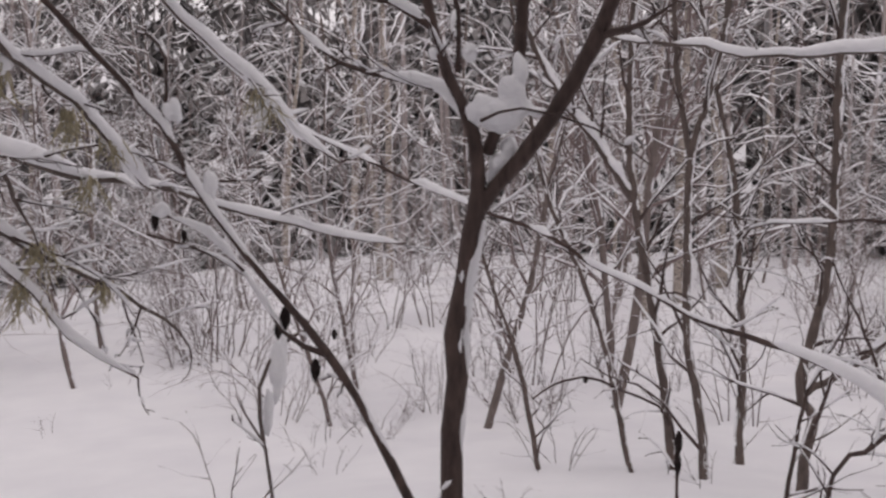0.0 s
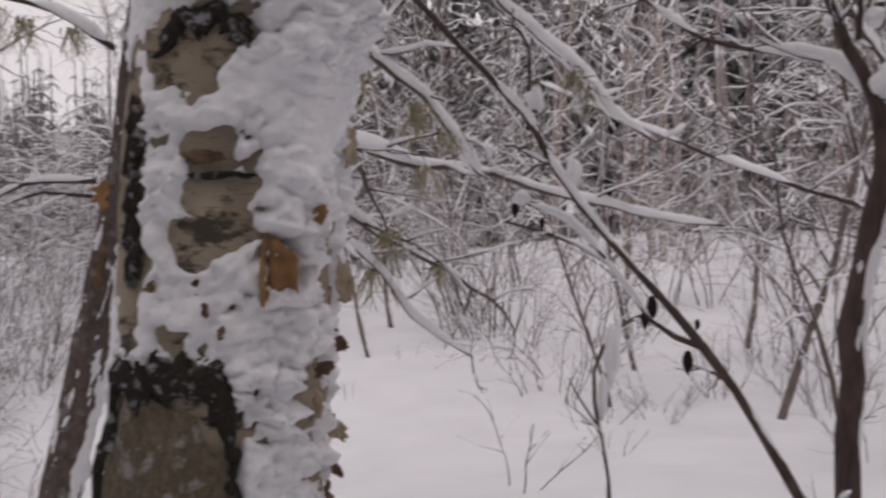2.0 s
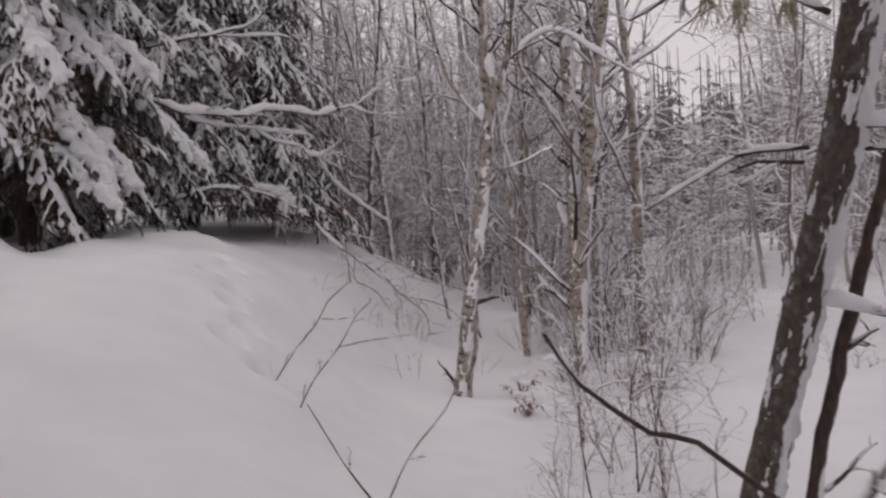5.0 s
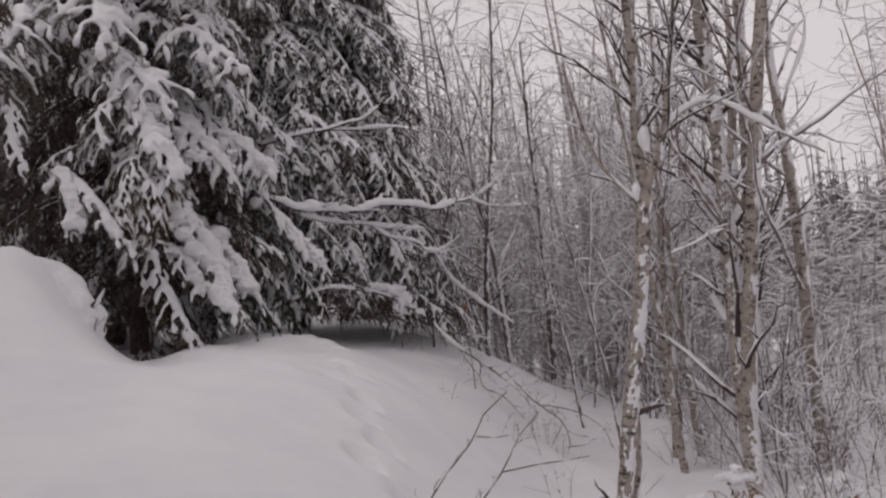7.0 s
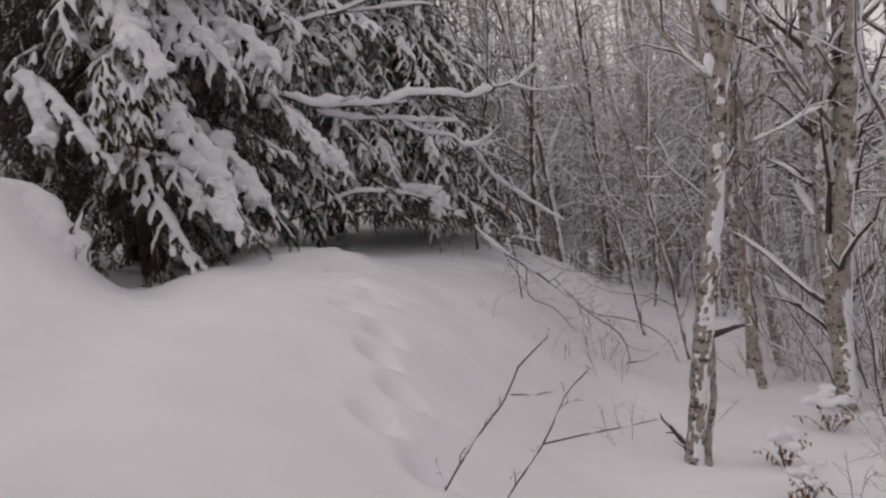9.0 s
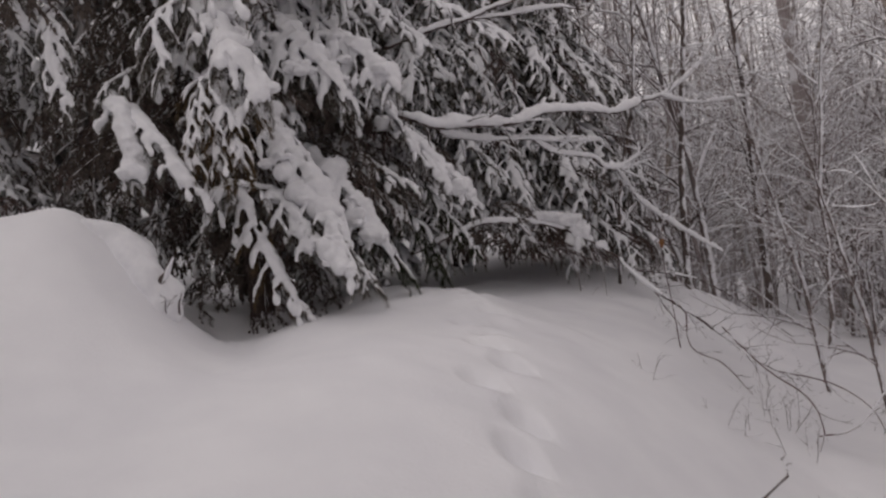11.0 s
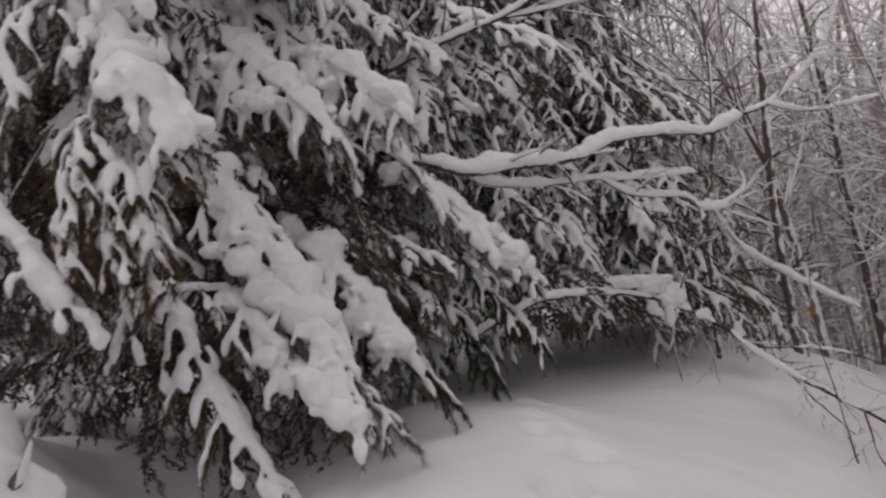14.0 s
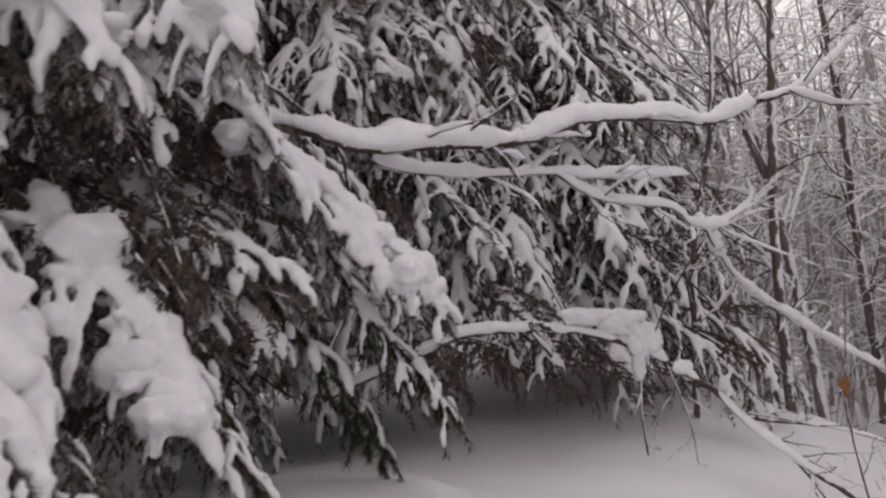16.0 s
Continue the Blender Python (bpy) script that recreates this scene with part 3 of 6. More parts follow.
def bare_hero(seed, name, label, category, limbs, mat, base=None, group="", twig_mat=None):
    """A bare tree by its limbs: (part name, points, first and last radius, snow, spacing and length of twigs)."""
    rng = np.random.default_rng(seed)
    base = np.array(base if base is not None else limbs[0][1][0], float)
    ob = thing(name, label, category, tuple(base), group)
    crown, loose = Geo(), Geo()
    for pname, pts, r0, r1, load, every, ln in limbs:
        p = spline(np.array(pts, float) - base, 0.04 if load > 0.02 else 0.06)
        p[1:-1] += rng.normal(size=(len(p) - 2, 3)) * min(r0, 0.012) * 0.22
        r = np.linspace(r0, r1, len(p)) * (1 + 0.06 * rng.normal(size=len(p)))
        g = Geo()
        tube(g, p, r, 10 if r0 > 0.03 else 8 if r0 > 0.012 else 6, 0.03, rng)
        limb = part(pname, g, mat, ob)
        if load > 0:
            s = Geo()
            snow_cap(s, p, r, load, rng, 1.1, 7, -9.0 if load > 0.025 else -1.6 if load > 0.02 else -0.5 if load > 0.01 else 0.3, 0.2 if load > 0.025 else 0.34)
            part("snow", s, SNOW, limb, "fresh snow lying along the branch")
        if every:
            side_twigs(rng, p, r, every, ln, crown, loose, max(load, 0.008) * 0.7)
    if crown.v:
        part("twig_crown", crown, twig_mat or TWIG, ob)["kind"] = "stuff"
        part("twig_snow", loose, SNOW, ob, "thin snow on the twigs")["kind"] = "stuff"
    return ob


def melted(geo, voxel, keep=0.5, rounds=2):
    """The lumps of a mesh run together into one soft skin."""
    tmp = bpy.data.objects.new("tmp", geo.mesh("snow_clump", SNOW))
    scene.collection.objects.link(tmp)
    mod = tmp.modifiers.new("melt", "REMESH")
    mod.mode, mod.voxel_size, mod.use_smooth_shade = "VOXEL", voxel, True
    soft = tmp.modifiers.new("soften", "SMOOTH")
    soft.factor, soft.iterations = 0.5, rounds
    few = tmp.modifiers.new("fewer", "DECIMATE")
    few.ratio = keep
    done = bpy.data.meshes.new_from_object(tmp.evaluated_get(bpy.context.evaluated_depsgraph_get()))
    if not done.materials:
        done.materials.append(SNOW)
    bpy.data.objects.remove(tmp)
    return done


def snow_lump(parent, at, size, seed, name="snow_clump", rough=0.25):
    return snow_mass(parent, [(at, size)], seed, name, rough)


def snow_mass(parent, lumps, seed, name="snow_clump", rough=0.25, label="clump of fresh snow"):
    """Several lumps run together."""
    rng = np.random.default_rng(seed)
    g = Geo()
    for at, size in lumps:
        s = np.array(size)
        for i in range(14):
            d = unit(rng.normal(size=3)) * rng.uniform(0.2, 0.68)
            blob(g, np.array(at) + d * s, s * rng.uniform(0.25, 0.55), rng, 7, rough)
        blob(g, at, s * 0.72, rng, 9, rough)
    o = part(name, melted(g, max(min(min(z) for _, z in lumps) * 0.16, 0.0025), 0.5, 7), SNOW, parent, label)
    o.matrix_parent_inverse = parent.matrix_world.inverted()
    return o


def trunk_shell(axis, radius, lift, z0, z1, nz, nt, rough):
    """A trunk as a grid round a bent axis; lift(angle, z) is added to the radius."""
    g = Geo()
    z = np.linspace(z0, z1, nz)
    a = np.linspace(0, 2 * np.pi, nt, endpoint=False)
    pts = np.asarray(axis, float)
    cx, cy = np.interp(z, pts[:, 2], pts[:, 0]), np.interp(z, pts[:, 2], pts[:, 1])
    v = np.zeros((nz, nt, 3))
    for i in range(nz):
        rad = float(radius(z[i]))
        for j in range(nt):
            c, s = math.cos(a[j]), math.sin(a[j])
            k = rad * (1 + rough * noise.noise(Vector((c * 2, s * 2, z[i] * 5))))
            k += lift(a[j], z[i], c, s, rad)
            v[i, j] = (cx[i] + c * k, cy[i] + s * k, z[i])
    i, j = np.meshgrid(np.arange(nz - 1), np.arange(nt), indexing="ij")
    p, q = i * nt + j, i * nt + (j + 1) % nt
    g.add(v.reshape(-1, 3), np.stack([p, q, q + nt, p + nt], -1).reshape(-1, 4))
    return g


def turn_from(a, centre):
    """Degrees from one bearing to another, between -180 and 180."""
    return (math.degrees(a) - centre + 180) % 360 - 180


def plaster(parent, axis, r0, r1, bearing, z0, z1, seed, thick=0.012, lower=0.0, bias=0.32):
    """Ragged snow blown onto one side of a stem."""
    axis = [tuple(q) for q in spline(axis, 0.06)]
    zs, ze = axis[0][2], axis[-1][2]

    def lift(a, z, c, s, rad):
        d = turn_from(a, bearing)
        k = 0.9 * noise.noise(Vector((c * 1.5 + seed, s * 1.5, z * 7))) + 0.75 * noise.noise(Vector((c * 4, s * 4 + seed, z * 24)))
        k += bias - (d / 62.0) ** 2 * 0.55 + lower * float(smooth(z0 + 0.6 * (z1 - z0), z0, z))
        return thick * min(k, 1.0) * (0.7 + 0.5 * noise.noise(Vector((c * 6, s * 6, z * 60)))) - 0.001 if k > 0 else -0.3 * rad

    g = trunk_shell(axis, lambda z: r0 + (r1 - r0) * (z - zs) / (ze - zs), lift, z0, z1, int((z1 - z0) / 0.008), 22, 0.03)
    o = part("snow", g, SNOW, parent, "snow blown against the bark")
    o.matrix_parent_inverse = parent.matrix_world.inverted()


# the old birch with snow plastered on its windward side
BIRCH_AXIS = [(-0.76, 0.84, -0.2), (-0.73, 0.865, 1.0), (-0.695, 0.905, 1.7), (-0.62, 0.97, 3.2), (-0.5, 1.05, 6.5)]
FACE = -62.0


def birch_radius(z):
    return 0.128 - 0.006 * (z - 1.2)


def fluff(c, s, z, f=1.0):
    return noise.noise(Vector((c * 2.2 * f, s * 2.2 * f, z * 9 * f))) + 0.5 * noise.noise(Vector((c * 5 * f, s * 5 * f, z * 22 * f + 7))) + 0.42 * noise.noise(Vector((c * 11 * f, s * 11 * f, z * 50 * f))) + 0.25 * noise.noise(Vector((c * 24 * f, s * 24 * f, z * 120 * f)))


# where the bark shows through the snow: bearing from the face, height, half width in degrees, half height, strength
BARE = ((-25, 1.06, 42, 0.20, 1.9), (-12, 1.612, 25, 0.036, 1.7), (-20, 1.575, 13, 0.026, 1.5), (-7, 1.488, 19, 0.026, 1.4), (4, 1.437, 19, 0.026, 1.6), (-6, 1.392, 21, 0.018, 1.4),
        (-52, 1.46, 9, 0.115, 1.35), (-42, 1.33, 9, 0.055, 1.3), (3, 1.31, 5, 0.010, 1.2), (-20, 1.29, 8, 0.014, 1.2), (63, 1.42, 10, 0.10, 2.2), (52, 1.215, 10, 0.04, 1.8), (70, 1.14, 9, 0.06, 1.4), (24, 1.368, 9, 0.03, 1.3), (-60, 1.57, 6, 0.02, 1.2))


def puffs(w):
    """Soft cauliflower lumps of clinging snow."""
    soft = lambda x: math.sqrt(x * x + 0.012) - 0.1
    return 0.95 * soft(noise.noise(w * 11 + Vector((1, 4, 2)))) + 0.5 * soft(noise.noise(w * 24 + Vector((5, 2, 9)))) + 0.5 * soft(noise.noise(w * 55)) + 0.11 * noise.noise(w * 120) + 0.07 * noise.noise(w * 240)


def birch_snow(a, z, c, s, rad):
    d = turn_from(a, FACE)
    w = Vector((c * 0.13, s * 0.13, z))
    # ragged edges: the outline wanders at three scales
    n1, n2 = noise.noise(w * 16 + Vector((0, 0, 31))), noise.noise(w * 16 + Vector((40, 0, 0)))
    n3, n4 = noise.noise(w * 48 + Vector((0, 7, 0))), noise.noise(w * 48 + Vector((0, 0, 70)))
    dd, zz = d + 15 * n1 + 9 * n3, z + 0.026 * n2 + 0.016 * n4
    k = 0.56 + 0.48 * fluff(c, s, z, 1.3) + 0.36 * noise.noise(w * 75) + 0.28 * noise.noise(w * 150)
    for d0, z0, dw, zw, amount in BARE:
        k -= amount * math.exp(-(((dd - d0) / dw) ** 2 + ((zz - z0) / zw) ** 2) ** 1.4)
    k += 1.1 * math.exp(-((dd + 31) / 9) ** 2 - ((zz - 1.405) / 0.045) ** 2) + 0.7 * math.exp(-((dd + 12) / 20) ** 2 - ((zz - 1.545) / 0.02) ** 2)
    k += 0.9 * math.exp(-((dd - 14) / 14) ** 2 - ((zz - 1.07) / 0.05) ** 2) + 0.8 * float(smooth(6, 26, dd)) * float(smooth(80, 60, d)) * float(smooth(1.38, 1.42, zz))
    k += 1.0 * math.exp(-((dd + 10) / 27) ** 2 - ((zz - 1.318 - 0.0008 * d) / 0.03) ** 2)
    k -= 0.9 * float(smooth(-42, -60, dd)) * float(smooth(1.29, 1.33, zz)) * float(smooth(1.60, 1.54, zz))
    k -= 1.2 * float(smooth(118, 160, abs(d)))
    if k <= 0:
        return max(k, -0.4) * 0.03 - 0.003
    # the deep drift on the windward side ends in a tongue above the peeled bark
    deep = float(smooth(4, 30, d)) * float(smooth(88, 60, d)) * (0.55 + 0.45 * float(smooth(1.37, 1.43, z)))
    lee = 1 - 0.6 * float(smooth(-35, -60, d))
    e = (1 - math.exp(-k * 1.7)) * lee
    swell = 0.35 + 1.3 * float(smooth(-0.35, 0.45, noise.noise(w * 6.5 + Vector((3, 8, 1)))))
    return e * (0.011 + 0.022 * deep + (0.036 + 0.006 * deep) * max(puffs(w), 0.0) * swell) - 0.002


def build_old_birch():
    ob = thing("birch_tree", "old birch trunk with peeling bark, black scars and plastered snow", "tree", (-0.755, 0.845, 0.1))
    inv = ob.matrix_world.inverted()
    bark = trunk_shell(BIRCH_AXIS, birch_radius, lambda a, z, c, s, r: 0.003 * noise.noise(Vector((c * 3, s * 3, z * 40))), -0.2, 6.5, 200, 40, 0.05)
    shell = trunk_shell(BIRCH_AXIS, birch_radius, birch_snow, 0.7, 2.0, 420, 220, 0.05)

    def ellipse(d0, z0, dw, zw, ring, material_, name, label, inner=0.0, span=(0, 360), ragged=0.13):
        """A patch on the trunk, bounded by an arch."""
        g = Geo()
        na, nr = 40, 7
        rows = []
        for i in range(nr):
            q = inner + (1 - inner) * i / (nr - 1)
            for j in range(na):
                f = j / na if span[1] - span[0] >= 360 else j / (na - 1)
                t = radians(span[0] + (span[1] - span[0]) * f)
                thick = 1.0 if span[1] - span[0] >= 360 else math.sin(math.pi * f) ** 0.5
                if inner:
                    q = 1 - (1 - inner) * thick * (1 - i / (nr - 1)) * (1 + 0.7 * noise.noise(Vector((t * 3, d0, 4))))
                wob = 1 + ragged * noise.noise(Vector((math.cos(t) * 2, math.sin(t) * 2, d0))) + ragged * 0.6 * noise.noise(Vector((math.cos(t) * 9, math.sin(t) * 9, d0)))
                a = radians(FACE + d0 + dw * q * wob * math.copysign(abs(math.cos(t)) ** 0.9, math.cos(t)))
                z = z0 + zw * q * wob * math.copysign(abs(math.sin(t)) ** 0.9, math.sin(t))
                e = (i / (nr - 1))
                h = ring * math.sin(math.pi * min(max(e, 0), 1)) + 0.006 * noise.noise(Vector((a * 9, z * 60, 1))) if ring else 0.0025 + 0.003 * noise.noise(Vector((a * 9, z * 40, 1)))
                k = birch_radius(z) * (1 + 0.05 * noise.noise(Vector((math.cos(a) * 2, math.sin(a) * 2, z * 5)))) + 0.003 + h
                cx = np.interp(z, [p[2] for p in BIRCH_AXIS], [p[0] for p in BIRCH_AXIS])
                cy = np.interp(z, [p[2] for p in BIRCH_AXIS], [p[1] for p in BIRCH_AXIS])
                rows.append((cx + math.cos(a) * k, cy + math.sin(a) * k, z))
        i, j = np.meshgrid(np.arange(nr - 1), np.arange(na), indexing="ij")
        if span[1] - span[0] < 360:
            i, j = i[:, :-1], j[:, :-1]
        p, q = i * na + j, i * na + (j + 1) % na
        g.add(rows, np.stack([p, p + na, q + na, q], -1).reshape(-1, 4))
        o = part(name, g, material_, ob, label)
        o.matrix_parent_inverse = inv

    for name, g, m, lb in (("trunk", bark, OLD_BIRCH, ""), ("snow", shell, SNOW, "snow plastered on the bark in ragged patches")):
        o = part(name, g, m, ob, lb)
        o.matrix_parent_inverse = inv
    ellipse(-25, 1.06, 43, 0.208, 0.012, SCAR, "bark_scar", "black arch of cracked bark round an old branch scar", 0.76, (-6, 190), 0.22)
    ellipse(-26, 1.035, 39, 0.18, 0, SCAR_WOOD, "scar_wood", "weathered olive-brown wood inside the scar")
    ellipse(-13, 1.585, 25, 0.056, 0.010, SCAR, "bark_scar", "dark curved crack in the bark", 0.45, (0, 180), 0.25)
    ellipse(-53, 1.50, 9, 0.05, 0.008, SCAR, "bark_scar", "black fissured bark", 0.0, (0, 360), 0.6)
    ellipse(-50, 1.42, 7, 0.045, 0.008, SCAR, "bark_scar", "black fissured bark", 0.0, (0, 360), 0.6)
    ellipse(-47, 1.365, 6, 0.03, 0.006, SCAR, "bark_scar", "black fissured bark", 0.0, (0, 360), 0.6)
    ellipse(0, 1.458, 18, 0.004, 0.004, SCAR, "bark_scar", "narrow dark crack in the bark", 0.0, (0, 360), 0.5)
    ellipse(-10, 1.478, 10, 0.008, 0.003, CURL_BROWN, "bark_patch", "brown bark under a peeled strip", 0.0, (0, 360), 0.6)

    def curl(d, z, wide, tall, roll, turns, m, label, lean=0.0):
        """A ragged strip of bark that has come loose and rolls away from the trunk; tall runs along the trunk."""
        g = Geo()
        nu, nv = 12, 9
        rows = []
        if d > 50:
            tall, roll, lean = tall * 0.75, roll * 0.75, lean * 0.6
        cx = np.interp(z, [p[2] for p in BIRCH_AXIS], [p[0] for p in BIRCH_AXIS])
        cy = np.interp(z, [p[2] for p in BIRCH_AXIS], [p[1] for p in BIRCH_AXIS])
        a = radians(FACE + d)
        n, s = np.array((math.cos(a), math.sin(a), 0)), np.array((-math.sin(a), math.cos(a), 0)) * (1 if wide > 0 else -1)
        o = np.array((cx, cy, z)) + n * (birch_radius(z) + 0.014)
        for i in range(nu):
            u = i / (nu - 1)
            b = turns * u
            c = s * roll * math.sin(b) + n * roll * (1 - math.cos(b)) + n * 0.006 * u
            for j in range(nv):
                v = j / (nv - 1) - 0.5
                rag = 1 + 0.45 * noise.noise(Vector((u * 4 + (3 if v > 0 else 0), d, z * 9)))
                rows.append(o + c + UP * (v * tall * rag * (1 - 0.45 * u * u) + lean * u) + n * 0.008 * noise.noise(Vector((u * 3, v * 4, d))))
        i, j = np.meshgrid(np.arange(nu - 1), np.arange(nv - 1), indexing="ij")
        p = i * nv + j
        g.add(rows, np.stack([p, p + nv, p + nv + 1, p + 1], -1).reshape(-1, 4))
        w = part("bark_curl", g, m, ob, label)
        w.matrix_parent_inverse = inv
        th = w.modifiers.new("thick", "SOLIDIFY")
        th.thickness = 0.0015

    orange, brown = "orange-brown curl of peeling bark", "brown flake of loose bark"
    curl(22, 1.362, 1, 0.055, 0.020, 2.4, CURL, orange, -0.012)
    curl(33, 1.398, 1, 0.026, 0.022, 1.7, CURL, orange, 0.022)
    curl(21, 1.352, -1, 0.06, 0.013, 2.0, CURL, orange, -0.01)
    curl(52, 1.2, -1, 0.045, 0.012, 1.6, CURL_PALE, "pale tan flake of loose bark")
    curl(52, 1.235, 1, 0.024, 0.011, 1.8, CURL_BROWN, brown, 0.012)
    curl(66, 1.165, 1, 0.036, 0.010, 2.2, CURL_PALE, "pale tan strip of loose bark", -0.02)
    curl(70, 1.12, 1, 0.024, 0.007, 1.8, CURL_BROWN, brown, -0.03)
    curl(66, 1.09, 1, 0.028, 0.006, 1.4, CURL_BROWN, brown, -0.035)
    curl(70, 1.50, 1, 0.08, 0.008, 1.6, CURL_PALE, "pale tan strip of loose bark", -0.01)
    curl(80, 1.345, 1, 0.05, 0.006, 2.0, CURL_PALE, "pale tan strip of loose bark", -0.03)
    curl(68, 1.34, 1, 0.07, 0.007, 2.0, CURL_PALE, "pale tan strip of loose bark", -0.02)
    curl(72, 1.57, -1, 0.05, 0.008, 1.8, CURL_BROWN, brown, -0.02)
    curl(66, 1.27, 1, 0.03, 0.008, 1.8, CURL_BROWN, brown, -0.02)
    curl(-80, 1.44, -1, 0.035, 0.009, 1.8, CURL, orange)
    curl(-84, 1.36, -1, 0.05, 0.007, 1.6, CURL_BROWN, brown, -0.015)
    curl(-6, 1.315, 1, 0.014, 0.008, 2.0, CURL_BROWN, brown)
    curl(4, 1.29, -1, 0.012, 0.007, 2.0, CURL_BROWN, brown)
    curl(-30, 1.34, 1, 0.012, 0.006, 2.0, CURL_BROWN, brown)
    return ob


build_old_birch()

# the leaning alder behind it, snow on one side
ALDER_AXIS = [(-2.11, 1.865, -0.25), (-1.92, 1.855, 0.54), (-1.81, 1.885, 0.99), (-1.65, 1.875, 1.51), (-1.49, 1.785, 1.99), (-1.15, 1.725, 3.2), (-0.85, 1.625, 4.8)]


def alder_snow(a, z, c, s, rad):
    d = turn_from(a, -48)
    k = 1.15 * fluff(c, s, z, 0.8) + 0.5 * float(smooth(18, 50, d)) * float(smooth(130, 90, d)) - 0.2
    k -= 0.25 * float(smooth(10, -40, d)) + 0.8 * float(smooth(125, 160, d))
    puff = 1 - 1.2 * noise.voronoi(Vector((c * 2, s * 2, z * 22)))[0][0]
    return min(k, 1.0) * (0.014 + 0.016 * puff) - 0.003 if k > 0 else -0.012


alder = thing("alder_tree", "dark leaning alder trunk with snow stuck along one side", "tree", (-2.1, 1.84, -0.05))
for nm, g, m in (("trunk", trunk_shell(ALDER_AXIS, lambda z: 0.058 - 0.004 * z, lambda a, z, c, s, r: 0.004 * noise.noise(Vector((c * 4, s * 4, z * 25))), -0.25, 4.8, 120, 20, 0.08), LEAN_ALDER),
                 ("snow", trunk_shell(ALDER_AXIS, lambda z: 0.058 - 0.004 * z, alder_snow, -0.1, 2.6, 260, 56, 0.08), SNOW)):
    o = part(nm, g, m, alder)
    o.matrix_parent_inverse = alder.matrix_world.inverted()
bare_hero(41, "young_alder", "thin brown alder stem beside the leaning trunk, snow stuck to it", "tree",
          [("stem", [(-1.9, 1.93, -0.2), (-1.81, 1.95, 0.54), (-1.70, 2.0, 1.1), (-1.58, 2.04, 1.6), (-1.47, 2.05, 2.3)], 0.026, 0.016, 0, 0.5, 0.3),
           ("branch", [(-1.72, 1.84, 1.51), (-1.85, 1.79, 1.515), (-1.95, 1.77, 1.49), (-2.05, 1.75, 1.44), (-2.2, 1.7, 1.36)], 0.008, 0.003, 0.016, 0.1, 0.14),
           ("branch", [(-1.73, 1.83, 1.47), (-1.85, 1.79, 1.48), (-2.0, 1.8, 1.45)], 0.006, 0.003, 0.012, 0.1, 0.1),
           ("branch", [(-1.66, 1.86, 1.56), (-1.52, 1.9, 1.55), (-1.36, 1.95, 1.52)], 0.01, 0.005, 0.022, 0, 0),
           ("branch", [(-1.66, 1.88, 1.5), (-1.52, 1.92, 1.49), (-1.36, 1.97, 1.47)], 0.008, 0.005, 0.016, 0, 0),
           ("branch", [(-1.85, 1.88, 1.08), (-1.7, 1.92, 1.07), (-1.55, 1.96, 1.04)], 0.01, 0.005, 0.02, 0.1, 0.1),
           ("branch", [(-1.62, 1.8, 1.85), (-1.78, 1.76, 1.95), (-2.0, 1.7, 2.0), (-2.2, 1.66, 1.95)], 0.01, 0.004, 0.013, 0.09, 0.2)], ALDER)

# the forked young tree, nearest the walk's start
fork = bare_hero(42, "young_tree", "dark forked young tree with a clump of snow in its fork", "tree",
                 [("trunk", [(-0.01, 1.09, -0.1), (0.0, 1.10, 0.6), (0.01, 1.12, 1.04), (0.02, 1.15, 1.26), (0.04, 1.14, 1.4), (0.05, 1.13, 1.46)], 0.0175, 0.0145, 0, 0, 0),
                  ("limb", [(0.045, 1.135, 1.43), (0.1, 1.11, 1.5), (0.17, 1.07, 1.6), (0.21, 1.02, 1.69), (0.26, 0.96, 1.77), (0.36, 0.9, 2.0)], 0.0118, 0.009, 0, 0.3, 0.2),
                  ("limb", [(0.047, 1.13, 1.45), (0.04, 1.12, 1.53), (0.01, 1.13, 1.62), (-0.01, 1.14, 1.68), (-0.03, 1.14, 1.77), (-0.05, 1.15, 1.95)], 0.0105, 0.004, 0, 0.16, 0.15),
                  ("limb", [(-0.01, 1.14, 1.68), (-0.07, 1.15, 1.72), (-0.12, 1.16, 1.76), (-0.25, 1.2, 1.85)], 0.005, 0.003, 0.006, 0.1, 0.12),
                  ("limb", [(0.06, 1.135, 1.51), (0.1, 1.125, 1.61), (0.11, 1.1, 1.71), (0.12, 1.08, 1.79), (0.15, 1.06, 2.0)], 0.0095, 0.008, 0.008, 0.15, 0.15),
                  ("limb", [(0.02, 1.13, 1.62), (0.02, 1.12, 1.7), (0.0, 1.11, 1.76)], 0.004, 0.002, 0, 0.1, 0.1),
                  ("limb", [(0.04, 1.12, 1.53), (0.0, 1.18, 1.6), (-0.16, 1.31, 1.67), (-0.3, 1.41, 1.8)], 0.004, 0.003, 0.009, 0.08, 0.14),
                  ("limb", [(0.05, 1.1, 1.55), (0.1, 1.06, 1.56), (0.2, 1.1, 1.54), (0.3, 1.2, 1.5)], 0.0022, 0.001, 0, 0.1, 0.06)], ALDER)
plaster(fork, [(-0.01, 1.09, -0.1), (0.0, 1.10, 0.6), (0.01, 1.12, 1.04), (0.02, 1.15, 1.26), (0.04, 1.14, 1.4), (0.05, 1.13, 1.46)], 0.0175, 0.0145, -8, 0.2, 1.42, 4, 0.008, 0.4)
